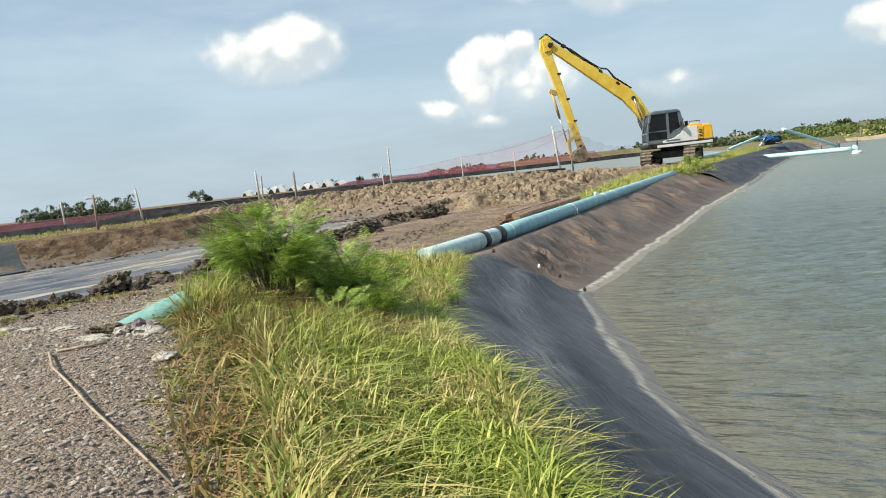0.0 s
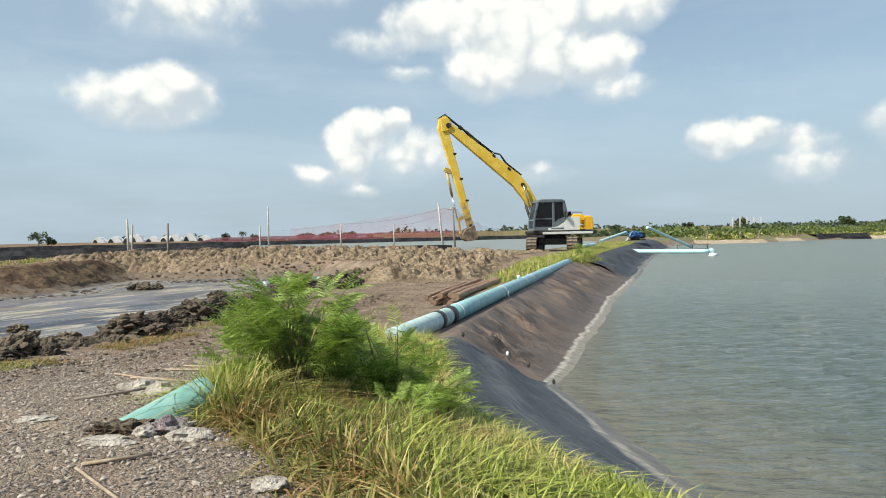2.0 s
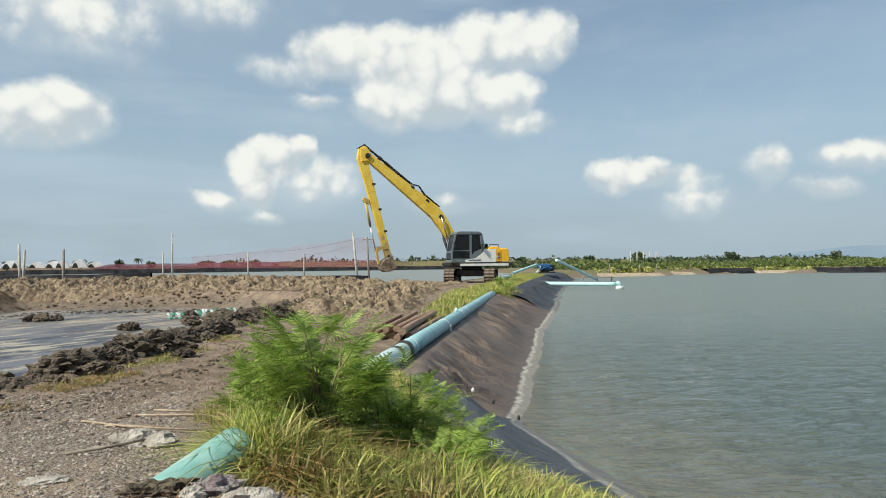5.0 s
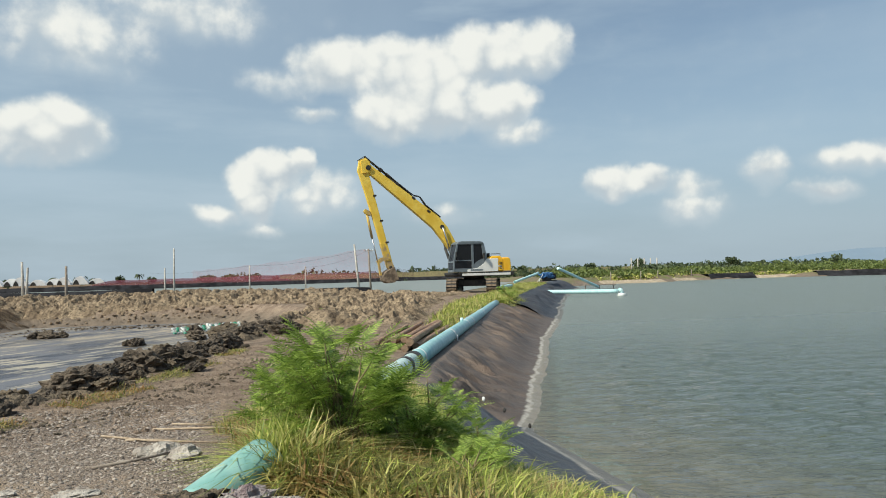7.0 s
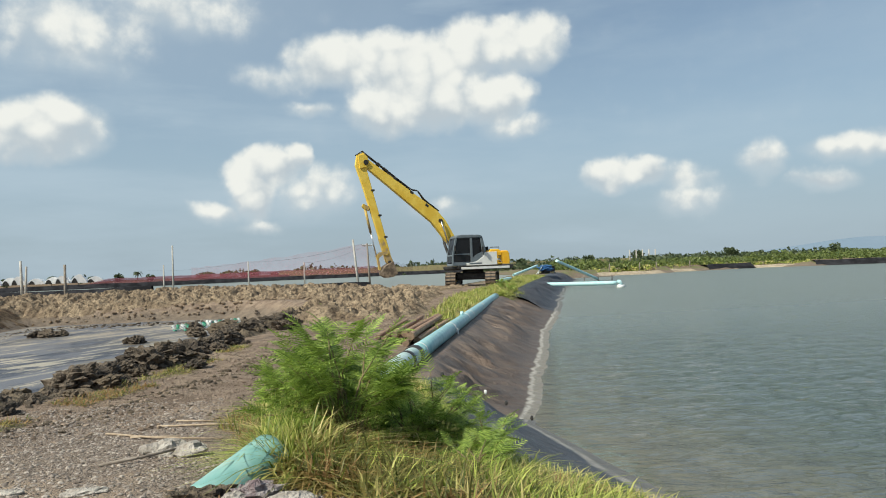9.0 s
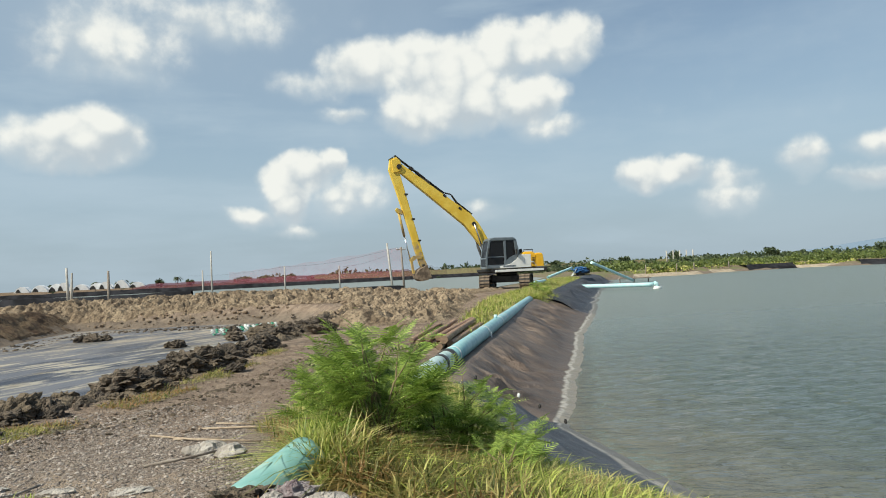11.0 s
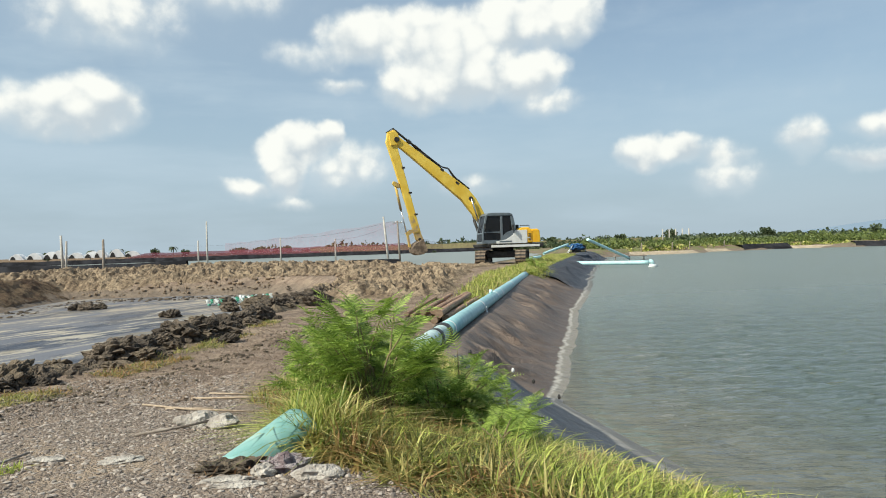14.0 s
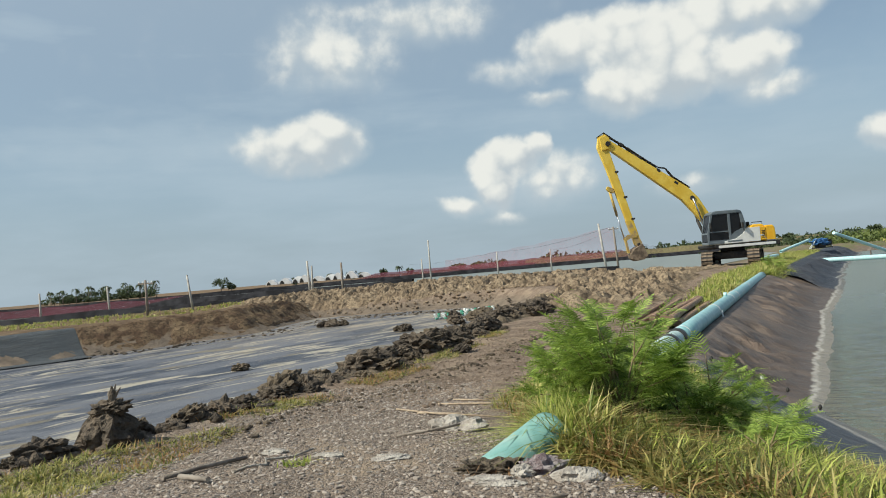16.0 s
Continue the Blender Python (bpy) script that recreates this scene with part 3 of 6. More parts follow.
def bank_sheet(name, first, last, material, seed, folds, label, rows=44, per=44, sag=0.13, crease=0.0):
    """Plastic sheet laid from the crest down under the water."""
    n = int((last - first) * per)
    k = np.linspace(first, last, n)
    idx = np.arange(len(CREST))
    cx, cy = np.interp(k, idx, [p[0] for p in CREST]), np.interp(k, idx, [p[1] for p in CREST])
    wx, wy = np.interp(k, idx, [p[0] for p in SHORE]), np.interp(k, idx, [p[1] for p in SHORE])
    v = np.linspace(-0.22, 1.7, rows)
    px = cx[:, None] + (wx - cx)[:, None] * v
    py = cy[:, None] + (wy - cy)[:, None] * v
    top = height(cx - (wx - cx) * 0.12, cy - (wy - cy) * 0.12)[:, None]
    # steep face, then a flat silted toe at the waterline
    down = np.interp(v, (0, 0.78, 0.88, 1.0, 1.16, 1.7), (0, 0.90, 0.955, 1.0, 1.07, 1.6))[None]
    z = top + 0.02 + (WATER_Z - top) * np.where(v < 0, 0, down) + np.where(v < 0, 0.03 * v / 0.22, 0)[None]
    s = np.cumsum(np.concatenate([[0], np.hypot(np.diff(cx), np.diff(cy))]))[:, None]
    mid = np.clip(v, 0, 1.2)[None]
    calm = 1 - 0.94 * ease(v, 0.45, 0.86)[None]
    rs = np.random.RandomState(seed)
    for _ in range(folds):
        c, w, tilt, h = rs.uniform(0, s[-1, 0]), rs.uniform(0.05, 0.3), rs.uniform(-1.6, 1.6), rs.uniform(0.02, 0.065) * rs.choice((-1, 1))
        z = z + h * np.exp(-((s - c - tilt * v[None]) / w) ** 2) * np.minimum(mid * 3, 1) * (sag / 0.13) * calm
    bulge = sag * calm * waves(s + 0.5 * v[None] + 0 * z, v[None] * 1.7 + 0 * z, seed, 3, 0.9) * np.minimum(mid * 2.5, 1)
    z = z + bulge
    # long soft creases that run along the bank
    drift = waves(s + 0 * z, v[None] * 0.6 + 0 * z, seed + 1, 2, 2.2)
    z = z + crease * np.sin(v[None] * 15 + 5 * drift) * np.minimum(mid * 3, 1) * calm
    ob = mesh_of(name, np.stack([px.ravel(), py.ravel(), z.ravel()], 1), grid_faces(n, rows), material, True)
    return tagged(ob, label, "pond liner", kind="structure")


bank_sheet("pond_liner_near", 0.4, 7.12, LINER_NEAR, 21, 130, "black plastic pond liner creased down the bank", sag=0.08, crease=0.034)
bank_sheet("pond_liner_middle", 7.05, 11.02, LINER_BROWN, 22, 110, "silt-stained brown pond liner sagging on the bank", sag=0.22)
bank_sheet("pond_liner_far", 10.97, 15.0, LINER_BLACK, 23, 130, "dark pond liner with long folds on the far bank", sag=0.42)

wx = graded(-60, 400, 0.4, 13, 0.085, 1.08)
wy = graded(-60, 240, 4, 26, 0.085, 1.08)
WX, WY = np.meshgrid(wx, wy, indexing="ij")
keep = within(WX.ravel(), WY.ravel(), [(p[0] - 0.6, p[1]) for p in CREST] + [(p[0], p[1] + 5) for p in FAR_SHORE])
ruffle = ease(-np.maximum(WY - 26, WX - 13), -9, 6) * ease(WY, -2, 4) * ease(dist_to(WX, WY, SHORE), 0.15, 1.3)
WZ = WATER_Z + 0.032 * ruffle * waves(WX * 0.6 + WY * 0.2, WY * 1.35 - WX * 0.2, 35, 3, 0.2)
fs = grid_faces(len(wx), len(wy))
fs = fs[keep[fs].any(1)]
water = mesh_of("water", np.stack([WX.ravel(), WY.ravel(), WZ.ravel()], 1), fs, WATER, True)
tagged(water, "grey-green pond water ruffled by wind", "water", kind="structure")

bx, by = np.meshgrid(np.linspace(-65, 0, 130), np.linspace(-20, 50, 140), indexing="ij")
bz = BED_Z + 0.025 * waves(bx, by, 31, 4, 2.5)
mudbed = mesh_of("pond_bed", np.stack([bx.ravel(), by.ravel(), bz.ravel()], 1), grid_faces(130, 140), MUDBED, True)
tagged(mudbed, "drained pond bed of wet grey liner streaked with silt", "pond bed", kind="structure")

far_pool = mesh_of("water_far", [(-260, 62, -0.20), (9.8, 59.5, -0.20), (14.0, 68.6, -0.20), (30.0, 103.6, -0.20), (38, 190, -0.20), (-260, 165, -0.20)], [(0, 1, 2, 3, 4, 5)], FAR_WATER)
tagged(far_pool, "still grey water of the ponds beyond", "water", kind="structure")


def strip_bank(name, line, z, wide, material, label, seed):
    """A low bank along a line."""
    p = along(line, 160)
    d = np.gradient(p, axis=0)
    d = d / np.hypot(d[:, 0], d[:, 1])[:, None]
    nrm = np.stack([-d[:, 1], d[:, 0]], 1)
    vs = []
    zz = z + 0.16 * waves(p[:, 0], p[:, 1], seed, 5, 2.2)
    spread = (1 + 0.35 * waves(p[:, 1], p[:, 0], seed + 9, 4, 2.6))[:, None]
    for o, k in ((-wide, -1), (-wide * 0.4, 0), (wide * 0.4, 0), (wide, -1)):
        vs.append(np.column_stack([p + nrm * o * spread, np.where(k < 0, -1.35, zz)]))
    v = np.stack(vs, 1).reshape(-1, 3)
    return tagged(mesh_of(name, v, grid_faces(160, 4), material, True), label, "bank", kind="structure")


strip_bank("bank_black_left", [(-120, 52), (-46, 50), (-30, 52), (-22, 57), (-15, 60)], 0.45, 1.0, BLACK_SHEET, "low bank covered in black plastic sheet", 46)
strip_bank("bank_black_behind", [(-150, 84), (-70, 80), (-30, 80), (-18, 80)], 0.62, 1.6, BLACK_SHEET, "long bank covered in black plastic sheet", 48)
strip_bank("bank_black", [(-20, 59), (-12, 60), (-2, 60), (3, 62)], 0.42, 1.2, BLACK_SHEET, "low bank covered in black plastic sheet", 41)
strip_bank("bank_field", [(-8, 238), (30, 232), (70, 226), (120, 235)], 2.3, 5.0, make_soil("dry_field", (0.15, 0.12, 0.075), (0.19, 0.17, 0.085), (0.09, 0.09, 0.045)), "dry brown field edge far behind the ponds", 47)
strip_bank("bank_far", [(-260, 120), (-120, 140), (-40, 168), (40, 195), (90, 215)], 0.75, 2.5, BLACK_SHEET, "distant pond bank lined in black", 42)

# old liner left on the left bank of the drained pond
u, v = np.meshgrid(np.linspace(0, 1, 90), np.linspace(-0.12, 1.3, 18), indexing="ij")
lx, ly = -25.0 - 17 * u + 1.75 * v, 31.1 - 20 * u - 1.55 * v
lz = np.maximum(height(lx, ly), BED_Z) + 0.05 + 0.02 * waves(lx, ly * 2, 91, 4, 0.8)
tagged(mesh_of("pond_liner_side", np.stack([lx.ravel(), ly.ravel(), lz.ravel()], 1), grid_faces(90, 18), LINER_GREY, True), "faded grey pond liner on the bank of the drained pond", "pond liner", kind="structure")


def crust(name, x0, x1, y0, y1, step, weight, rough, material, label):
    """Rough turned soil lying over the ground where weight is above nought."""
    ax, ay = np.arange(x0, x1, step), np.arange(y0, y1, step)
    cx, cy = np.meshgrid(ax, ay, indexing="ij")
    w = weight(cx, cy)
    n1, n2, n3 = waves(cx, cy, 61, 3, 0.6), waves(cx, cy, 62, 3, 0.2), waves(cx * 1.3, cy, 63, 2, 0.11)
    lumps = np.abs(n1) * 0.9 + np.abs(n2) * 0.6 + np.abs(n3) * 0.5
    lumps = np.minimum(lumps, 0.8 + 0.25 * lumps)
    cz = height(cx, cy) - 0.08 + w * (0.02 + rough * lumps)
    f = grid_faces(len(ax), len(ay))
    ok = (w > 0.02).ravel()
    f = f[ok[f].all(1)]
    ob = mesh_of(name, np.stack([cx.ravel(), cy.ravel(), cz.ravel()], 1), f, material, False)
    return tagged(ob, label, "soil", kind="structure")


def berm_weight(cx, cy):
    w = np.maximum(ease(-dist_to(cx, cy, FAR_BERM), -6.3, -5.0) * ease(cx, -27, -23), ease(-dist_to(cx, cy, HEAP), -3.6, -2.2))
    w = np.maximum(w, 0.6 * ease(-dist_to(cx, cy, [(2.9, 46), (5.5, 50.5), (8.0, 55.5)]), -3.4, -1.8))
    return w * ease(np.where(within(cx, cy, EDGE), -dist_to(cx, cy, EDGE, True), 0), -1.9, -1.6)


def side_weight(cx, cy):
    d = dist_to(cx, cy, EDGE, True)
    return np.where(within(cx, cy, EDGE), ease(-d, -1.9, -1.6), ease(-d, -0.8, -0.2)) * ease(-cx, 17.5, 18.5) * ease((cx + 25.0) * 0.68 + (cy - 31.1) * 0.73, -0.2, 0.2)


RUST = make_soil("rusty_clay", (0.115, 0.072, 0.046), (0.235, 0.165, 0.10), (0.065, 0.048, 0.036))
crust("trim_clay_bank", -30, 12, 20, 60, 0.13, berm_weight, 0.52, SOIL, "turned brown clay heaped along the ponds")


def row_weight(cx, cy):
    d = dist_to(cx, cy, EDGE[2:13])
    inside = within(cx, cy, EDGE)
    w = np.where(inside, ease(-d, -1.7, -0.7), ease(-d, -0.35 - 0.85 * ease(cy, 11.5, 13.5), 0.0)) * ease(cy, 10.0, 13.0) * ease(-cy, -30, -27)
    return np.clip(w * (0.6 + 0.5 * waves(cx, cy, 64, 3, 0.8)), 0, 1.0)


MUD_ROW = make_soil("half_dry_mud", (0.10, 0.08, 0.06), (0.22, 0.175, 0.125), (0.055, 0.046, 0.038))
crust("trim_mud_row", -9, -1.5, 6, 31, 0.07, row_weight, 0.42, MUD_ROW, "ridge of dug mud between track and drained pond")
crust("trim_clay_side", -30, -17, 28, 51, 0.16, side_weight, 0.17, RUST, "rusty brown bank of the drained pond")

# ---------------------------------------------------------------- pipes on the dike
def pipe_run(name, a, b, r, material, label, wall=0.02, sag=0.0):
    a, b = Vector(a), Vector(b)
    root = base(name, Matrix.Translation(a), label, "pipe")
    d = b - a
    n = 14
    pts = [d * (i / n) + Vector((0, 0, -sag * math.sin(math.pi * i / n))) for i in range(n + 1)]
    bm = tube(pts, r, 28, caps=False)
    tube([pts[0], pts[0] + d.normalized() * 0.6], r - wall, 28, bm, caps=True)
    body = part("pipe_body", bm, material, root)
    sol = body.modifiers.new("wall", "SOLIDIFY")
    sol.thickness, sol.offset = wall, -1
    return root, d.normalized()


def ring_on(root, d, at, r, wide, material, name="strap", label=""):
    bm = tube([d * at, d * (at + wide)], r, 24)
    return part(name, bm, material, root, label)


PN, PM = Vector((-3.62, 5.76, 0.125)), Vector((-3.24, 6.22, 0.285))
P0, PJ, PF = Vector((-2.00, 11.50, -0.14)), Vector((-0.93, 14.42, -0.16)), Vector((6.72, 35.0, -0.10))
stub_pipe, sd = pipe_run("water_pipe", PN, PM, 0.16, PIPE_OLD, "faded green plastic pipe end half buried in grass")
near_pipe, nd = pipe_run("water_pipe", P0, PJ, 0.165, PIPE_TARRED, "pale tar-stained pipe section in the grass")
far_pipe, fd = pipe_run("water_pipe", PJ + nd * 0.01, PF, 0.17, PIPE, "teal plastic water pipe along the dike edge")
ring_on(near_pipe, nd, (PJ - P0).length - 0.95, 0.172, 0.22, TAR, "tar_patch", "black tar smear")
ring_on(near_pipe, nd, (PJ - P0).length - 0.22, 0.185, 0.26, TAR, "joint_collar", "black joint collar")
for at, w in ((0.45, 0.05), (4.85, 0.09), (8.2, 0.05), (9.5, 0.07), (13.5, 0.05)):
    ring_on(far_pipe, fd, at, 0.177, w, WHITE_STRAP, "strap", "white strap round the pipe")
part("strap_end", tube([fd * 4.9 + Vector((0.185, -0.07, 0.02)), fd * 4.9 + Vector((0.2, -0.1, -0.2)), fd * 4.87 + Vector((0.24, -0.1, -0.3))], 0.018, 6), WHITE_STRAP, far_pipe)
part("valve_stub", tube([fd * 7.6 + Vector((0, 0, 0.15)), fd * 7.6 + Vector((0, 0, 0.27))], 0.05, 12), PIPE_PALE, far_pipe, "short upright valve stub")

# ---------------------------------------------------------------- the excavator
EX = Vector((11.05, 55.9, -0.14))
excavator = base("excavator", pose(EX.x, EX.y, EX.z, 0, 0, 0) @ Matrix.Scale(1.3, 4), "yellow long-reach crawler excavator with grey cab on the dike", "excavator")


def sub(name, bm, material, parent, label="", m=None, smooth=False):
    ob = part(name, bm, material, parent, label, smooth)
    if m is not None:
        ob.matrix_basis = m
    return ob


UNDER = pose(0, 0, 0, 0, 0, 70)        # crawler runs along the dike
HOUSE = pose(0, 0, 0, 0, 0, 188)       # upper works swung out over the drained pond
REAR = HOUSE @ Matrix.Translation((-0.35, 0, 0)) @ Matrix.Diagonal((0.76, 1, 1, 1)) @ Matrix.Translation((0.35, 0, 0))
CAB_AT = HOUSE @ Matrix.Translation((1.86, 0, 1.28)) @ Matrix.Diagonal((1.2, 1, 1.05, 1)) @ Matrix.Translation((-1.86, 0, -1.28))


def track_outline(half, r, n=10):
    pts = []
    for i in range(n + 1):
        a = -math.pi / 2 + math.pi * i / n
        pts.append((half + math.cos(a) * r, r + 0.02 + math.sin(a) * r))
    for i in range(n + 1):
        a = math.pi / 2 + math.pi * i / n
        pts.append((-half + math.cos(a) * r, r + 0.02 + math.sin(a) * r))
    return pts


for side in (-1, 1):
    y = side * 1.2
    out = track_outline(1.6, 0.42)
    inn = track_outline(1.6, 0.36)
    bm = bmesh.new()
    rings = []
    for pts, yy in ((out, y - 0.3), (out, y + 0.3), (inn, y + 0.3), (inn, y - 0.3)):
        off = 0.06 if pts is inn else 0
        rings.append([bm.verts.new((px, yy, pz + off)) for px, pz in pts])
    m = len(out)
    for r, s in zip(rings, rings[1:] + rings[:1]):
        for i in range(m):
            bm.faces.new((r[i], r[(i + 1) % m], s[(i + 1) % m], s[i]))
    bmesh.ops.recalc_face_normals(bm, faces=bm.faces)
    belt = sub("track", bm, STEEL_DARK, excavator, "mud-caked steel crawler track", UNDER)
    # grouser plates round the belt
    full = [Vector((px, 0, pz)) for px, pz in out]
    lens = [(full[(i + 1) % m] - full[i]).length for i in range(m)]
    total, count = sum(lens), 44
    shoe = box(-0.055, 0.055, -0.31, 0.31, -0.012, 0.03)
    shoe_me = bpy.data.meshes.new("track_shoe")
    shoe.to_mesh(shoe_me)
    shoe.free()
    shoe_me.materials.append(STEEL_MUD)
    for c in range(count):
        want = total * c / count
        i = 0
        while want > lens[i]:
            want -= lens[i]
            i += 1
        p = full[i].lerp(full[(i + 1) % m], want / lens[i])
        d = full[(i + 1) % m] - full[i]
        ob = new("track_shoe", shoe_me)
        ob.parent = belt
        ob.matrix_basis = Matrix.Translation((p.x, y, p.z)) @ Matrix.Rotation(-math.atan2(d.z, d.x), 4, "Y") @ Matrix.Rotation(math.pi, 4, "X")
    for xx, rr in ((-1.6, 0.36), (1.6, 0.36)):
        bm = tube([(xx, y - 0.2, 0.44), (xx, y + 0.2, 0.44)], rr * 0.95, 18)
        tube([(xx, y - 0.26, 0.44), (xx, y + 0.26, 0.44)], 0.14, 12, bm)
        sub("sprocket", bm, STEEL_MUD, belt)
    for xx in np.linspace(-1.15, 1.15, 6):
        sub("roller", tube([(xx, y - 0.2, 0.2), (xx, y + 0.2, 0.2)], 0.13, 12), STEEL_DARK, belt)
    sub("track_frame", box(-1.45, 1.45, y - 0.17, y + 0.17, 0.24, 0.62, 0.05), STEEL_MUD, excavator, "", UNDER)
sub("undercarriage", box(-0.85, 0.85, -0.95, 0.95, 0.42, 0.85, 0.08), STEEL_DARK, excavator, "dark undercarriage frame", UNDER)
sub("slew_ring", tube([(0, 0, 0.8), (0, 0, 1.04)], 0.66, 28), STEEL_DARK, excavator)

sub("deck", plate([(-2.1, 1.02), (1.35, 1.02), (1.5, 1.12), (1.5, 1.27), (-2.2, 1.27)], -1.32, 1.32, 0.03), STEEL_DARK, excavator, "dark revolving deck", HOUSE)
sub("counterweight", plate([(-2.45, 1.2), (-2.5, 1.55), (-2.45, 2.02), (-2.3, 2.14), (-1.75, 2.14), (-1.75, 1.15), (-2.3, 1.08)], -1.28, 1.28, 0.07), ORANGE, excavator, "rounded orange-yellow counterweight", REAR)
sub("engine_cover", plate([(-1.74, 1.3), (-1.74, 2.1), (-1.66, 2.18), (-1.5, 2.24), (-0.85, 2.24), (-0.62, 2.1), (-0.62, 1.3)], -1.25, 1.25, 0.06), ORANGE, excavator, "yellow engine cover", REAR)
sub("side_panel", plate([(-1.08, 1.29), (-1.08, 2.09), (-0.30, 2.07), (-0.12, 1.78), (0.30, 1.52), (0.95, 1.42), (0.95, 1.29)], 1.262, 1.318, 0.012), WHITE_PAINT, excavator, "white side panel with faded maker's mark", HOUSE)
sub("side_door", box(-1.73, -1.24, 1.262, 1.30, 1.34, 2.06, 0.012), ORANGE, excavator, "orange side door", REAR)
for i in range(5):
    sub("vent_slat", box(-1.66, -1.42, 1.301, 1.315, 1.46 + i * 0.09, 1.50 + i * 0.09), STEEL_DARK, excavator, "", REAR)
sub("deck_edge", box(-1.9, 1.3, 1.322, 1.345, 1.06, 1.2, 0.01), WHITE_PAINT, excavator, "pale skirting along the deck", HOUSE)
sub("maker_mark", box(-0.05, 0.75, 1.319, 1.324, 1.36, 1.45), CAB_GREY, excavator, "dark worn lettering bar", HOUSE)
sub("mark_stripe", plate([(-1.71, 1.4), (-1.58, 1.62), (-1.3, 1.66), (-1.3, 1.58), (-1.58, 1.54), (-1.78, 1.36)], 1.302, 1.309), WHITE_PAINT, excavator, "white stripe", REAR)
sub("rear_stripe", plate([(-2.4, 1.2), (-2.4, 1.32), (-1.76, 1.32), (-1.76, 1.2)], 1.285, 1.295), CAB_GREY, excavator, "", REAR)
sub("exhaust_pipe", tube([(-1.1, -0.5, 2.1), (-1.1, -0.5, 2.55), (-1.16, -0.5, 2.62)], 0.06, 10), STEEL_DARK, excavator, "", REAR)
sub("air_cleaner", tube([(-0.8, 0.7, 2.14), (-0.8, 0.7, 2.42)], 0.12, 14), STEEL_DARK, excavator, "", REAR)
sub("hand_rail", tube([(-1.6, 1.15, 2.16), (-1.6, 1.15, 2.36), (-0.8, 1.15, 2.36), (-0.8, 1.15, 2.16)], 0.022, 8), STEEL_DARK, excavator, "", REAR)

# cab: rounded roof, raked front, rear post that sweeps forward into the lower skin
cab = sub("cab", box(0.02, 1.86, 0.32, 1.30, 1.28, 1.42, 0.03), CAB_GREY, excavator, "slate-grey operator cab with smoked windows", CAB_AT)
sub("roof", plate([(0.16, 2.88), (0.20, 2.99), (0.36, 3.06), (1.36, 3.07), (1.54, 3.02), (1.64, 2.92), (1.64, 2.86)], 0.30, 1.32, 0.04), CAB_GREY, cab)
for y0, y1 in ((0.32, 0.40), (1.22, 1.30)):
    ya, yb = y0 + 0.015, y1 - 0.015
    yg = (y0 + y1) / 2
    sub("rear_post", plate([(0.0, 1.4), (0.16, 1.4), (0.30, 2.88), (0.16, 2.88), (0.02, 2.2)], y0, y1, 0.012), CAB_GREY, cab)
    sub("door_post", plate([(0.74, 1.4), (0.86, 1.4), (0.86, 2.88), (0.74, 2.88)], y0, y1, 0.012), CAB_GREY, cab)
    sub("front_post", plate([(1.77, 1.4), (1.86, 1.4), (1.84, 1.9), (1.65, 2.88), (1.55, 2.88), (1.75, 1.9)], y0, y1, 0.012), CAB_GREY, cab)
    sub("side_skin", plate([(0.16, 1.4), (0.74, 1.4), (0.74, 1.72), (0.56, 1.90), (0.22, 2.06)], ya, yb), CAB_GREY, cab)
    sub("door_sill", box(0.86, 1.78, ya, yb, 1.4, 1.5), CAB_GREY, cab)
    sub("window", plate([(0.22, 2.06), (0.56, 1.90), (0.74, 1.72), (0.74, 2.88), (0.30, 2.88)], yg - 0.006, yg + 0.006), GLASS, cab, "smoked side window")
    sub("door_window", plate([(0.86, 1.98), (1.75, 1.98), (1.56, 2.88), (0.86, 2.88)], yg - 0.006, yg + 0.006), GLASS, cab, "smoked door window")
    sub("door_window", plate([(0.86, 1.5), (1.77, 1.5), (1.76, 1.92), (0.86, 1.92)], yg - 0.006, yg + 0.006), GLASS, cab, "smoked lower door window")
    sub("door_bar", box(0.86, 1.75, ya, yb, 1.92, 1.98), CAB_GREY, cab)
    sub("window_seal", plate([(0.86, 2.84), (1.57, 2.84), (1.56, 2.88), (0.86, 2.88)], ya, yb), STEEL_DARK, cab)
sub("door_handle", box(0.90, 1.02, 1.30, 1.33, 1.86, 1.90), STEEL_DARK, cab)
sub("windscreen", plate([(1.80, 1.9), (1.82, 1.9), (1.62, 2.88), (1.60, 2.88)], 0.40, 1.22), GLASS, cab, "raked smoked windscreen")
sub("lower_windscreen", plate([(1.81, 1.46), (1.83, 1.46), (1.82, 1.86), (1.80, 1.86)], 0.40, 1.22), GLASS, cab, "smoked lower windscreen")
sub("windscreen_bar", plate([(1.78, 1.85), (1.85, 1.85), (1.84, 1.92), (1.77, 1.92)], 0.40, 1.22), CAB_GREY, cab)
sub("wiper", tube([(1.84, 0.6, 1.95), (1.74, 0.85, 2.5)], 0.012, 6), STEEL_DARK, cab)
sub("rear_wall", box(0.03, 0.08, 0.40, 1.22, 1.4, 2.2), CAB_GREY, cab)
sub("rear_window", plate([(0.04, 2.2), (0.05, 2.2), (0.22, 2.88), (0.21, 2.88)], 0.40, 1.22), GLASS, cab, "smoked rear window")
bm = box(0.45, 0.95, 0.56, 1.06, 1.55, 1.75, 0.05)
box(0.38, 0.52, 0.56, 1.06, 1.7, 2.4, 0.05, bm)
sub("operator_seat", bm, STEEL_DARK, cab, "black operator seat")
sub("console", box(1.0, 1.2, 1.02, 1.18, 1.5, 2.0, 0.03), STEEL_DARK, cab)
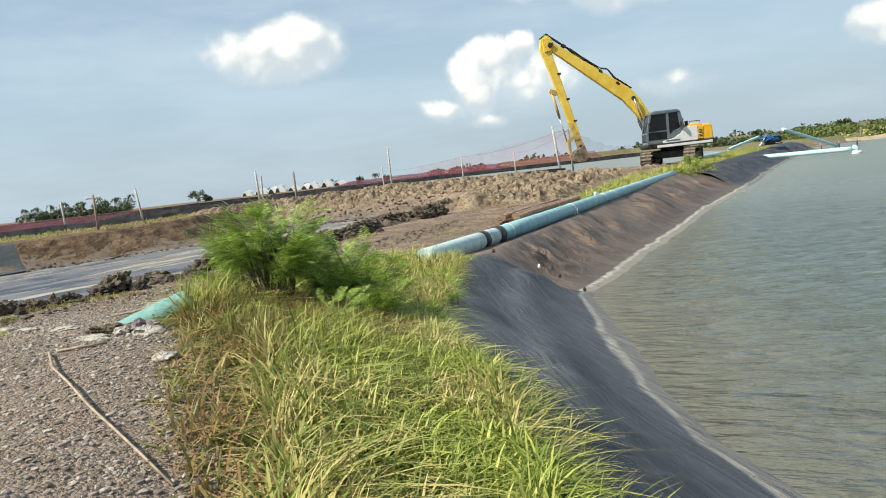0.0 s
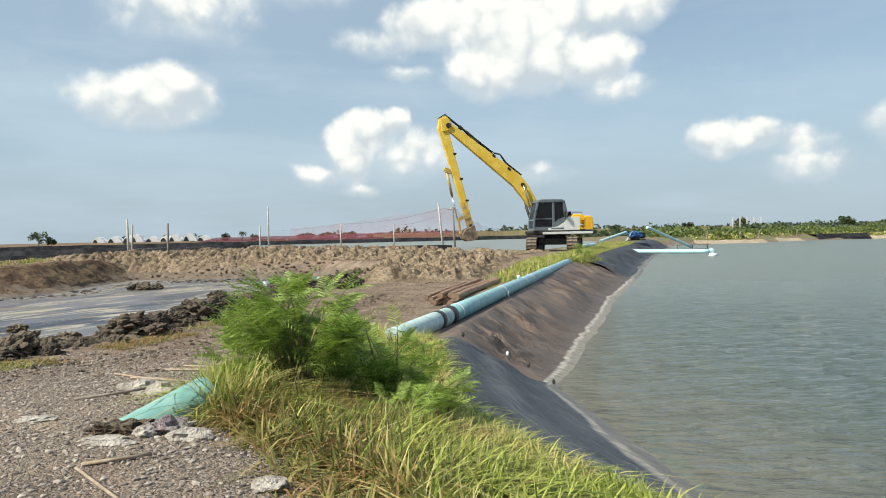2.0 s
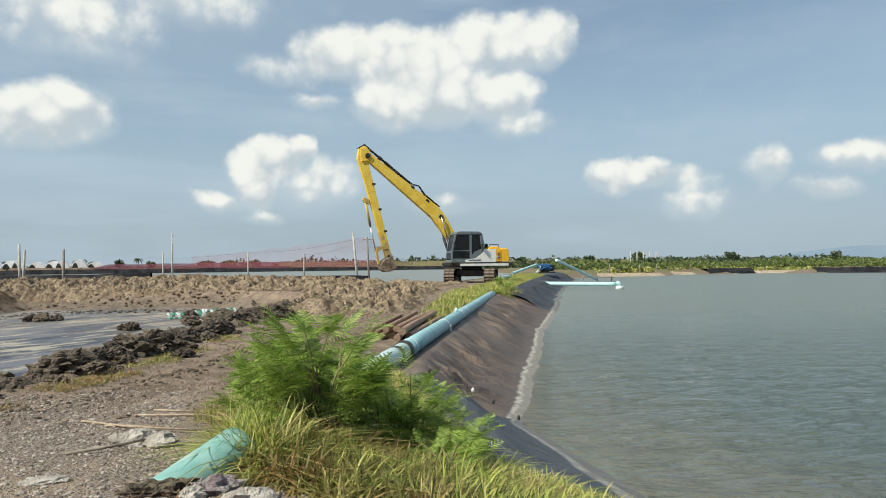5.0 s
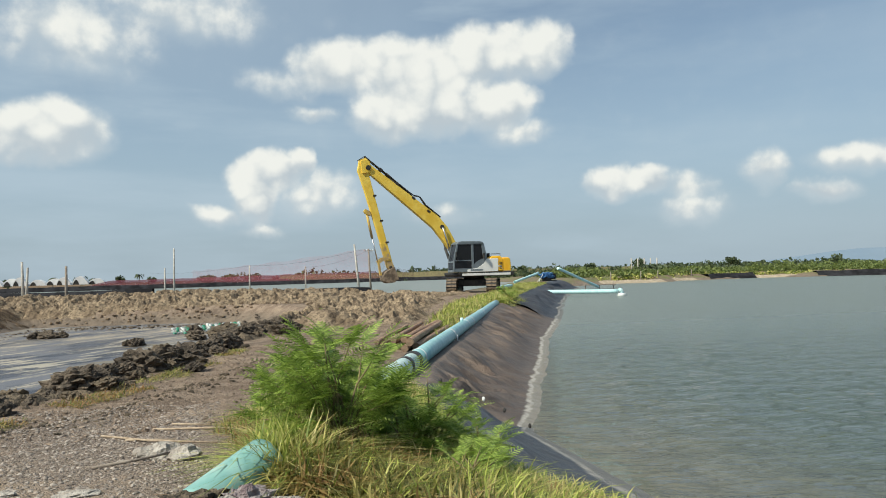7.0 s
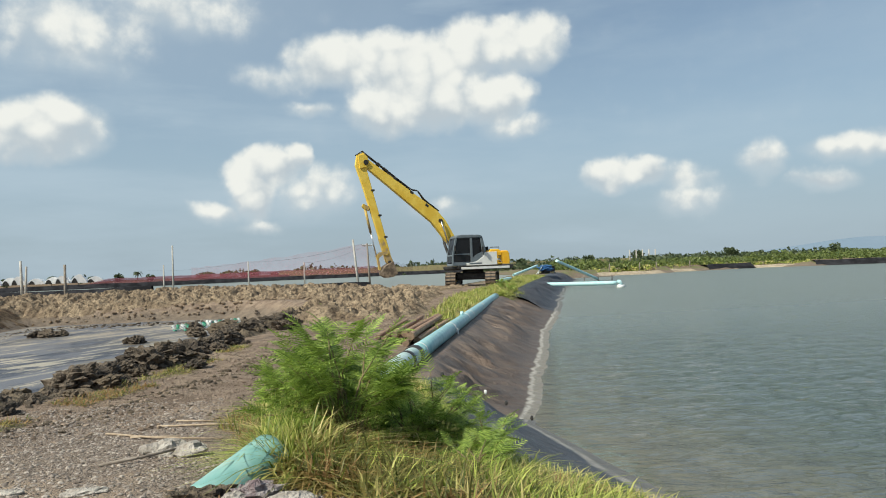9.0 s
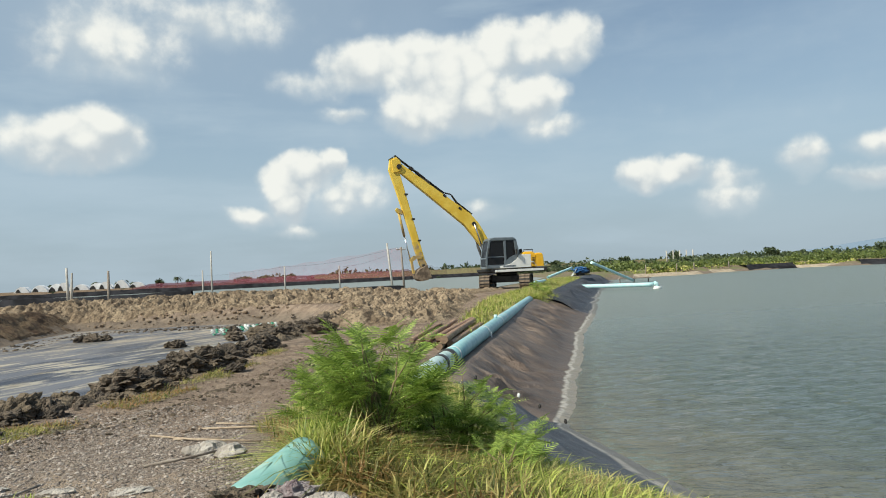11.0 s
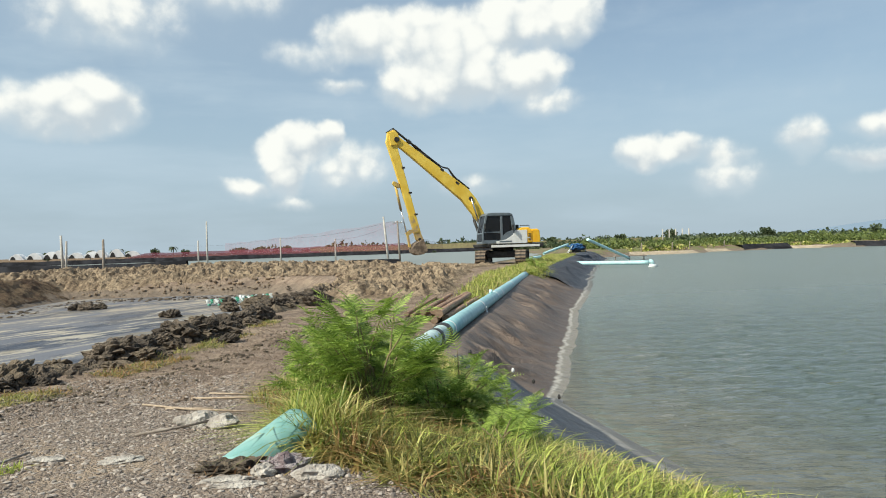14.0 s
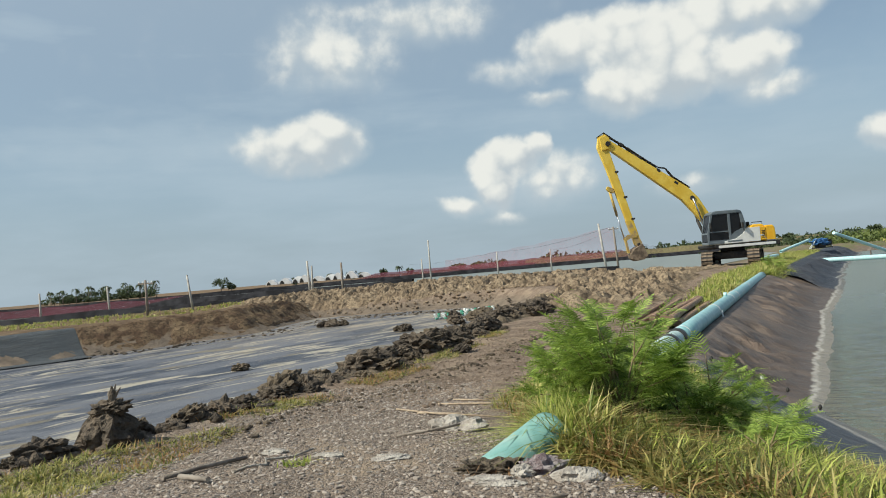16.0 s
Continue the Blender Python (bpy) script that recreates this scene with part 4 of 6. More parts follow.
for px, pz in ((1.6, 2.35), (-0.2, 2.25)):
    bm = tube([(px - 0.1, 1.24, pz - 0.55), (px + 0.12, 1.42, pz)], 0.014, 6)
    box(px + 0.08, px + 0.14, 1.36, 1.54, pz - 0.16, pz + 0.16, 0.02, bm)
    sub("mirror", bm, STEEL_DARK, excavator, "", HOUSE)

# long boom and arm; profile points in the machine's own plane
BY0, BY1 = -0.42, -0.02
FOOT, BEND, TIP = (0.55, 1.54), (2.30, 4.35), (6.65, 7.71)
boom = sub("boom", plate([(0.36, 1.45), (0.73, 1.33), (1.52, 2.67), (2.58, 4.02), (6.65, 7.41), (6.84, 7.67), (6.51, 7.87), (2.21, 4.75), (1.66, 4.11), (0.87, 2.67)], BY0, BY1, 0.03), YELLOW, excavator, "long curved yellow boom", HOUSE)
sub("boom_pin", tube([(2.03, BY0 - 0.06, 4.11), (2.03, BY1 + 0.06, 4.11)], 0.13, 14), STEEL_DARK, boom)
sub("boom_head_pin", tube([(6.62, BY0 - 0.1, 7.65), (6.62, BY1 + 0.1, 7.65)], 0.15, 14), STEEL_DARK, boom)
arm = sub("arm", plate([(7.11, 8.15), (6.74, 8.25), (6.47, 8.00), (6.42, 7.48), (6.53, 7.15), (5.17, 1.73), (5.36, 1.54), (5.51, 1.68), (6.84, 6.27), (7.23, 7.48)], BY0 + 0.05, BY1 - 0.05, 0.025), YELLOW, excavator, "tapering yellow dipper arm", HOUSE)
sub("arm_plate", plate([(7.07, 8.04), (6.70, 8.14), (6.49, 7.90), (6.47, 7.39), (6.98, 7.29)], BY0 - 0.03, BY1 + 0.03, 0.01), YELLOW, arm)
# rams, hoses and clamps
for x0, z0 in ((2.95, 4.72), (3.9, 5.52), (4.9, 6.36), (5.9, 7.2)):
    bm = plate([(x0 - 0.13, z0 + 0.22), (x0 + 0.05, z0 + 0.36), (x0 - 0.03, z0 + 0.48), (x0 - 0.21, z0 + 0.34)], BY0 - 0.01, BY1 + 0.01)
    sub("hose_clamp", bm, STEEL_DARK, boom)
for x0, z0 in ((6.30, 6.0), (5.92, 4.5), (5.6, 3.2)):
    sub("hose_clamp", box(x0 - 0.16, x0 + 0.04, BY0 - 0.01, BY1 + 0.01, z0 - 0.06, z0 + 0.04), STEEL_DARK, arm)
sub("arm_pin", tube([(5.36, BY0 - 0.05, 1.68), (5.36, BY1 + 0.05, 1.68)], 0.09, 12), STEEL_DARK, arm)
sub("muddy_end", plate([(5.72, 3.1), (5.14, 1.76), (5.34, 1.50), (5.54, 1.66), (5.95, 3.1)], BY0 + 0.04, BY1 - 0.04), YELLOW_DIRT, arm, "mud-stained lower end of the arm")
for yy in (BY0 - 0.14, BY1 + 0.14):
    sub("boom_cylinder", tube([(1.15, yy, 1.36), (1.66, yy, 2.81)], 0.09, 12), STEEL_DARK, excavator, "", HOUSE)
    sub("piston_rod", tube([(1.66, yy, 2.81), (2.03, yy, 4.07)], 0.05, 10), CHROME, excavator, "", HOUSE)
ym = (BY0 + BY1) / 2
sub("arm_cylinder", tube([(3.74, ym, 5.84), (5.50, ym, 7.34)], 0.10, 12), STEEL_DARK, excavator, "", HOUSE)
sub("arm_rod", tube([(5.50, ym, 7.34), (6.70, ym, 8.28)], 0.05, 10), STEEL_DARK, excavator, "", HOUSE)
for k, yy in enumerate((BY0 + 0.06, ym, BY1 - 0.06)):
    sub("hydraulic_hose", tube([(2.07, yy, 4.72), (3.00, yy, 5.44), (3.37, yy, 6.03 - 0.05 * k), (3.74, yy, 6.10 - 0.05 * k), (4.29, yy, 6.41), (6.42, yy, 8.04), (6.79, yy, 8.34), (7.18, yy, 8.09)], 0.028, 6), STEEL_DARK, excavator, "", HOUSE)
sub("bucket_cylinder", tube([(6.74, ym, 5.05), (6.42, ym, 3.46)], 0.075, 10), YELLOW_DIRT, excavator, "", HOUSE)
sub("bucket_rod", tube([(6.42, ym, 3.46), (6.10, ym, 2.01)], 0.04, 8), CHROME, excavator, "", HOUSE)
bm = plate([(6.81, 4.91), (6.90, 5.05), (6.83, 5.19), (6.51, 5.05), (6.49, 4.77)], ym - 0.12, ym + 0.12)
sub("cylinder_bracket", bm, YELLOW_DIRT, arm)
bm = plate([(6.05, 1.92), (6.16, 2.06), (5.87, 2.29), (5.45, 2.24), (5.45, 2.10), (5.77, 2.10)], ym - 0.2, ym - 0.14)
plate([(6.05, 1.92), (6.16, 2.06), (5.87, 2.29), (5.45, 2.24), (5.45, 2.10), (5.77, 2.10)], ym + 0.14, ym + 0.2, 0, bm)
plate([(6.00, 1.96), (6.12, 2.04), (6.00, 1.22), (5.88, 1.22)], ym - 0.1, ym + 0.1, 0, bm)
sub("bucket_link", bm, YELLOW_DIRT, excavator, "muddy bucket linkage", HOUSE)
bw0, bw1 = ym - 0.5, ym + 0.5
prof = [(5.17, 1.73), (5.91, 1.31), (6.10, 0.98), (6.00, 0.61), (5.68, 0.42), (5.17, 0.49), (4.85, 0.75)]
prof = [(5.3 + (x - 5.3) * 0.74, 1.65 + (z - 1.65) * 0.74) for x, z in prof]
bm = bmesh.new()
a = [bm.verts.new((x, bw0, z)) for x, z in prof]
b = [bm.verts.new((x, bw1, z)) for x, z in prof]
bm.faces.new(a), bm.faces.new(b[::-1])
for i in range(len(prof) - 1):
    bm.faces.new((a[i], b[i], b[i + 1], a[i + 1]))
bmesh.ops.recalc_face_normals(bm, faces=bm.faces)
bucket = sub("bucket", bm, STEEL_MUD, excavator, "mud-caked digging bucket", HOUSE)
bucket.modifiers.new("wall", "SOLIDIFY").thickness = 0.05
for k in range(5):
    yy = bw0 + 0.1 + k * 0.2
    sub("tooth", plate([(4.98, 1.0), (5.03, 0.93), (4.84, 0.84)], yy - 0.05, yy + 0.05), STEEL_DARK, bucket)

# ---------------------------------------------------------------- poles
def pole(x, y, top, lean, r, material, label, arms=0, name="utility_pole"):
    z0 = float(height(x, y))
    root = base(name, Matrix.Translation((x, y, z0 - 0.2)), label, "pole", "poles along the ponds")
    h = top - z0 + 0.2
    part("post", tube([(0, 0, 0), (lean[0] * 0.5, lean[1] * 0.5, h / 2), (lean[0], lean[1], h)], [r, r * 0.9, r * 0.75], 8), material, root)
    for k in range(arms):
        zz = h - 0.25 - 0.35 * k
        part("cross_arm", box(lean[0] - 0.55, lean[0] + 0.55, -0.04, 0.04, zz - 0.04, zz + 0.04), material, root)
        for xx in (-0.48, -0.2, 0.2, 0.48):
            part("insulator", tube([(lean[0] + xx, 0, zz + 0.03), (lean[0] + xx, 0, zz + 0.16)], 0.035, 8), WHITE_PAINT, root)
    return root


pole(-16.7, 85.0, 5.15, (0.0, 0), 0.11, CONCRETE, "weathered concrete pole beyond the clay bank")
pole(3.5, 75.0, 4.8, (-0.5, 0), 0.13, CONCRETE, "leaning weathered concrete pole")
pole(5.0, 78.0, 4.45, (-0.2, 0), 0.12, WOOD_POST, "dark wooden pole with cross arm", 1)
pole(-20.7, 52.0, 2.95, (-0.08, 0), 0.10, CONCRETE, "grey concrete pole by the drained pond")
pole(-20.95, 53.2, 2.6, (0.1, 0), 0.09, CONCRETE, "grey concrete pole by the drained pond")
pole(-20.5, 60.0, 2.8, (0, 0), 0.12, WOOD_POST, "thick dark wooden post", 0)
pole(-17.7, 85.0, 2.95, (0, 0), 0.10, CONCRETE, "distant grey concrete pole standing by ponds")
pole(-10.0, 110.0, 3.5, (0, 0), 0.12, CONCRETE, "distant grey concrete pole standing by ponds")
pole(-1.7, 110.0, 3.15, (0, 0), 0.12, CONCRETE, "distant grey concrete pole standing by ponds")
pole(-28.1, 48.0, 2.6, (-0.3, 0), 0.09, CONCRETE, "leaning concrete pole on the grassy bank")
pole(-30.4, 46.0, 2.45, (0, 0), 0.10, WOOD_POST, "dark wooden pole on the grassy bank", 1)
pole(-39.3, 55.0, 2.4, (-0.1, 0), 0.09, CONCRETE, "grey concrete pole on the grassy bank")
pole(-45.7, 55.0, 2.3, (0, 0), 0.09, CONCRETE, "grey concrete pole on the grassy bank")

# ---------------------------------------------------------------- plants
RS = np.random.RandomState(7)


def scatter(poly, n, rs=RS):
    """n places inside a polygon."""
    xs, ys = [q[0] for q in poly], [q[1] for q in poly]
    out = np.zeros((0, 2))
    while len(out) < n:
        c = np.column_stack([rs.uniform(min(xs), max(xs), n * 2), rs.uniform(min(ys), max(ys), n * 2)])
        out = np.vstack([out, c[within(c[:, 0], c[:, 1], poly)]])
    return out[:n]


def blades(name, xy, high, wide, lean, material, label, category="grass", z=None, parent=None):
    """Bent grass blades, one strip of three faces each."""
    n = len(xy)
    z = height(xy[:, 0], xy[:, 1]) if z is None else z
    # tussocks: blades gather in clumps and fan out of them
    k = max(1, n // 22)
    mids = xy[RS.randint(0, n, k)]
    own = RS.randint(0, k, n)
    loose = RS.uniform(0, 1, n) < 0.4
    fan = RS.normal(0, 1, (n, 2)) * 0.045
    xy = np.where(loose[:, None] | (n < 2000), xy, mids[own] + fan)
    z = height(xy[:, 0], xy[:, 1])
    h = high * RS.uniform(0.65, 1.2, k)[own] * RS.uniform(0.45, 1.15, n) * (0.6 + 0.4 * ease(dist_to(xy[:, 0], xy[:, 1], CREST), 0.1, 1.1))
    w = wide * RS.uniform(0.6, 1.5, n)
    a = np.where(loose, RS.uniform(0, math.tau, n), np.arctan2(fan[:, 1], fan[:, 0]) + RS.normal(0, 0.9, n))
    l = lean * RS.uniform(0.15, 1.9, n)
    d = np.column_stack([np.cos(a) + 0.1, np.sin(a), np.zeros(n)])
    t = np.column_stack([-np.sin(a), np.cos(a), RS.uniform(-0.2, 0.2, n)])
    root = np.column_stack([xy, z - 0.02])
    vs = []
    for s, k in ((0, 1.0), (0.4, 0.9), (0.75, 0.55), (1.0, 0)):
        p = root + d * (l * h * s * s)[:, None]
        p[:, 2] += h * s * (1 - 0.42 * l * s)
        if k:
            vs += [p - t * (w * k)[:, None], p + t * (w * k)[:, None]]
        else:
            vs.append(p)
    v = np.stack(vs, 1).reshape(-1, 3)
    b = np.arange(n) * 7
    me = bpy.data.meshes.new(name)
    quads = np.concatenate([np.stack([b, b + 1, b + 3, b + 2], 1), np.stack([b + 2, b + 3, b + 5, b + 4], 1)])
    tris = np.stack([b + 4, b + 5, b + 6], 1)
    me.from_pydata(v.tolist(), [], quads.tolist() + tris.tolist())
    me.materials.append(material)
    ob = new(name, me)
    ob.parent = parent
    return tagged(ob, label, category, kind="stuff") if label else ob


MEADOW = [(0.25, -1.0), (-0.9, -1.0), (-0.9, 1.2), (-1.5, 2.8), (-2.4, 4.2), (-2.75, 5.3), (-3.0, 6.2), (-3.5, 7.3), (-3.75, 8.6), (-3.55, 10.3), (-3.0, 12.2), (-2.0, 12.9), (-1.35, 12.0), (-1.6, 8.8), (-1.25, 6.6), (-0.85, 5.3), (-0.4, 3.6)]
TALL = [(0.3, -1.0), (-0.6, -1.0), (-0.8, 1.6), (-1.4, 3.3), (-2.0, 4.6), (-2.1, 6.0), (-1.6, 7.6), (-0.80, 5.5), (-0.18, 3.4)]
RIM = [(0.3, 0.5), (-0.05, 3.4), (-0.62, 5.3), (-1.4, 8.2), (-1.25, 11.6), (-1.6, 11.6), (-1.75, 8.4), (-1.2, 5.5), (-0.7, 3.4), (-0.4, 0.5)]
FRONT = [(-2.0, 4.6), (-2.5, 5.3), (-3.05, 5.75), (-2.95, 6.1), (-2.75, 6.5), (-3.3, 6.9), (-3.2, 7.4), (-2.6, 7.7), (-1.7, 7.4), (-1.3, 6.0), (-1.3, 4.9)]
blades("tall_grass", scatter(TALL, 26000), 0.30, 0.0062, 1.15, GRASS, "tall yellow-green grass on the bank top")
blades("meadow_grass", scatter(MEADOW, 30000), 0.20, 0.0052, 1.35, GRASS_DRY, "short drying grass on the bank top")
blades("rim_grass", scatter(RIM, 5200), 0.28, 0.0050, 1.3, GRASS, "grass leaning over the pond liner")
blades("near_rim_grass", scatter([(0.42, 0.6), (0.12, 3.3), (-0.42, 5.2), (-0.62, 5.6), (-0.85, 5.2), (-0.4, 3.3), (-0.1, 0.6)], 3600), 0.44, 0.0056, 0.95, GRASS, "tall grass standing along the liner edge")
blades("front_green_grass", scatter(FRONT, 6000), 0.27, 0.0058, 1.35, GRASS, "green grass round the pipe end")
blades("front_grass", scatter(FRONT, 22000), 0.27, 0.0058, 1.5, GRASS_RUST, "tangled drying grass round the pipe end")
blades("weed_grass", scatter([(-2.0, 6.6), (-3.3, 7.4), (-3.5, 8.8), (-3.2, 10.8), (-2.6, 12.0), (-1.4, 11.8), (-1.35, 8.6), (-1.2, 7.0)], 16000), 0.36, 0.0062, 1.15, GRASS, "rank green grass under the bush")
# thin tufts by the clods and along the track
STRIP = [(-7.1, 5.2), (-6.1, 6.4), (-6.3, 9.4), (-5.45, 12.0), (-4.7, 15.0), (-4.1, 18.0), (-4.5, 18.2), (-5.2, 15.2), (-5.9, 12.6), (-6.7, 10.2), (-7.2, 8.2), (-8.2, 5.6)]
pts = scatter(STRIP, 15000)
blades("edge_grass", pts[waves(pts[:, 0], pts[:, 1], 71, 3, 0.6) > -0.2], 0.11, 0.0055, 1.1, GRASS_DRY, "thin yellowing grass along the drained pond")
blades("corner_grass", scatter([(-7.9, 4.6), (-6.2, 4.8), (-6.3, 6.2), (-7.2, 6.7), (-8.1, 6.2)], 5200), 0.09, 0.0050, 1.1, GRASS_DRY, "patch of short green grass by the mud")
blades("pipe_side_grass", scatter([(-3.12, 5.80), (-2.9, 5.65), (-2.5, 6.3), (-2.6, 6.9), (-3.1, 6.95), (-3.02, 6.3)], 1990), 0.33, 0.006, 1.3, GRASS_RUST, "long grass hanging over the pipe")
blades("pipe_end_grass", scatter([(-3.33, 6.14), (-3.14, 5.94), (-2.85, 6.15), (-2.9, 6.7), (-3.35, 6.55)], 1990), 0.42, 0.0060, 1.1, GRASS, "rank grass over the buried pipe")
blades("path_tuft", scatter([(-5.05, 5.95), (-4.85, 5.95), (-4.85, 6.15), (-5.05, 6.15)], 110), 0.09, 0.005, 1.0, GRASS, "small green tuft in the gravel")
blades("pond_tuft", scatter([(-2.6, 15.2), (-2.0, 15.6), (-1.7, 17.5), (-2.2, 17.2)], 160), 0.1, 0.006, 0.9, GRASS, "sparse green weeds by the track")
VERGE = [(0.0, 19.5), (0.55, 19.0), (3.3, 27.2), (7.3, 36.4), (8.6, 37.8), (12.7, 47.6), (20.4, 66), (27.4, 83), (24.0, 83), (17, 66), (10.0, 48.5), (5.6, 38.5), (2.4, 28.5)]
blades("crest_grass", scatter([(6.6, 35.4), (7.6, 35.4), (9.6, 39.6), (11.2, 43.2), (10.2, 43.4), (8.2, 39.6)], 6000), 0.75, 0.014, 0.7, GRASS, "tall yellow-green grass at the end of the pipe")
blades("verge_grass", scatter(VERGE, 26000), 0.36, 0.012, 0.8, GRASS, "yellow-green verge along the dike")
blades("bank_top_grass", scatter([(-22, 49), (-30, 43), (-48, 38), (-62, 38), (-62, 42), (-48, 43), (-30, 48), (-23, 53)], 9000), 0.25, 0.02, 0.7, GRASS, "green grass on the bank of the drained pond")
blades("pipe_litter", scatter([(-3.75, 5.55), (-3.35, 5.5), (-3.3, 5.75), (-3.75, 5.85)], 260), 0.10, 0.004, 1.6, simple("dead_stalks", (0.20, 0.11, 0.06), (0.33, 0.20, 0.10), 20, 0.9), "dead brown stalks round the pipe mouth", "dead grass")


def frond_shape(pairs=9, size=0.25):
    """One compound leaf along +x: pairs of narrow leaflets on a drooping rib."""
    v, f = [], []
    for i in range(pairs):
        s = (i + 0.7) / pairs
        x, z = size * s, 0.10 * size * s - 0.42 * size * s * s
        ln = size * 0.36 * math.sin(math.pi * min(0.93, 0.24 + s * 0.68))
        for side in (-1, 1):
            b = len(v)
            w = size * 0.021
            for k, wide, drop in ((0, 0.5, 0), (0.35, 1.0, 0.02), (0.75, 0.8, -0.06), (1.0, 0.12, -0.18)):
                cx, cy, cz = x + ln * 0.5 * k, side * ln * 0.86 * k, z + ln * drop
                v += [(cx - w * wide, cy, cz), (cx + w * wide, cy, cz)]
            f += [(b + q, b + q + 1, b + q + 3, b + q + 2) for q in (0, 2, 4)]
    b = len(v)
    v += [(0, -0.002, 0), (0, 0.002, 0), (size, 0.001, -0.32 * size), (size, -0.001, -0.32 * size)]
    f.append((b, b + 1, b + 2, b + 3))
    return np.array(v), np.array(f)


FV, FF = frond_shape()


def feather_bush(x, y, stems, tall_h, spread, per, seed, label, lean=(0, 0), leaf=1.0):
    """Arching stems that fan out of one foot, leaves set along their outer two thirds."""
    rs = np.random.RandomState(seed)
    z0 = float(height(x, y))
    root = base("bush", Matrix.Translation((x, y, z0)), label, "bush")
    vs, fs, off = [], [], 0
    for k in range(stems):
        a = rs.uniform(0, math.tau)
        out = spread * math.sqrt(rs.uniform(0.02, 1.0))
        high = tall_h * rs.uniform(0.55, 1.05) * (1 - 0.5 * (out / spread) ** 2)
        top = Vector((math.cos(a) * out + lean[0], math.sin(a) * out + lean[1], high))
        foot = Vector((rs.uniform(-0.15, 0.15), rs.uniform(-0.15, 0.15), -0.03))
        mid = foot.lerp(top, 0.45) + Vector((0, 0, 0.16 * tall_h))
        part("stem", tube([foot, mid, top], [0.012, 0.008, 0.003], 5), STEM, root)
        for i in range(per):
            s = rs.uniform(0.28, 1.0) ** 0.8
            p = (foot.lerp(mid, s * 2) if s < 0.5 else mid.lerp(top, s * 2 - 1))
            turn = a + rs.normal(0, 0.85)
            pitch = rs.uniform(-0.75, 0.15) if s < 0.85 else rs.uniform(-1.2, -0.3)
            m = Matrix.Translation(p) @ Euler((rs.uniform(-0.5, 0.5), pitch, turn)).to_matrix().to_4x4() @ Matrix.Scale(leaf * rs.uniform(0.65, 1.25), 4)
            mm = np.array(m)
            vs.append(FV @ mm[:3, :3].T + mm[:3, 3])
            fs.append(FF + off)
            off += len(FV)
    ob = mesh_of("foliage", np.concatenate(vs), np.concatenate(fs), BUSH_LEAF, parent=root)
    ob["label"] = "feathery bright green leaves"
    return root


feather_bush(-2.74, 6.95, 46, 1.18, 0.62, 26, 5, "bright green feathery bush growing from the grass", lean=(-0.04, 0), leaf=0.84)
feather_bush(-2.08, 7.35, 26, 0.84, 0.50, 19, 6, "low feathery bush beside the liner", leaf=0.76)
feather_bush(-1.72, 6.9, 13, 0.56, 0.36, 15, 10, "small feathery sapling in the grass", leaf=0.7)
feather_bush(-1.32, 8.6, 3, 0.50, 0.12, 9, 8, "small feathery sapling at the liner edge", leaf=0.65)
feather_bush(-1.95, 6.1, 6, 0.40, 0.3, 10, 9, "small feathery sapling in the grass", leaf=0.55)
feather_bush(-2.40, 8.0, 16, 0.90, 0.5, 15, 14, "feathery bush behind the taller bush")
feather_bush(8.6, 39.2, 8, 0.7, 0.6, 10, 12, "green weeds on the dike edge", leaf=1.5)
feather_bush(-2.1, 27.5, 4, 0.35, 0.2, 6, 13, "lone green weed by the mud", leaf=1.2)


def leaf_cloud(centres, radii, per, size, rs):
    """Small leaf triangles spread through uneven clumps."""
    n = len(centres) * per
    c = np.repeat(np.asarray(centres, float), per, 0)
    r = np.repeat(np.asarray(radii, float), per, 0)
    d = rs.normal(size=(n, 3))
    d /= np.linalg.norm(d, axis=1)[:, None]
    p = c + d * r * (rs.uniform(0.35, 1.0, n) ** 0.6)[:, None]
    a, b = rs.normal(size=(n, 3)), rs.normal(size=(n, 3))
    s = size * rs.uniform(0.6, 1.4, n)[:, None]
    a = a / np.linalg.norm(a, axis=1)[:, None] * s
    b = b / np.linalg.norm(b, axis=1)[:, None] * s
    v = np.stack([p - a, p + b, p + a, p - b], 1).reshape(-1, 3)
    k = np.arange(n) * 4
    return v, np.stack([k, k + 1, k + 2, k + 3], 1)


def scrub(name, poly, n, rmin, rmax, per, size, label, seed, base_z=-0.3, material=MANGROVE):
    rs = np.random.RandomState(seed)
    xy = scatter(poly, n, rs)
    r = rs.uniform(rmin, rmax, n) * (0.8 + 0.5 * np.clip(waves(xy[:, 0], xy[:, 1], seed, 3, 9.0), -0.6, 1))
    c = np.column_stack([xy, base_z + r * 0.75])
    v, f = leaf_cloud(c, np.column_stack([r * 1.5, r * 1.5, r]), per, size, rs)
    v[:, 2] = np.maximum(v[:, 2], base_z - 0.2)
    return tagged(mesh_of(name, v, f, material), label, "scrub", kind="stuff")


scrub("mangrove_scrub", [(46, 118.5), (60, 118.5), (70.5, 126), (91.5, 132.5), (114, 125.5), (137, 114), (175, 100), (220, 140), (150, 165), (90, 168), (50, 150)], 760, 0.45, 1.6, 100, 0.22, "low green mangrove scrub on the far shore", 81)
scrub("mangrove_wood", [(44, 165), (95, 172), (150, 170), (230, 140), (330, 180), (240, 270), (110, 260), (50, 230)], 420, 1.0, 2.3, 80, 0.42, "belt of dark mangrove trees behind the shore", 82, -0.3, FAR_LEAF)
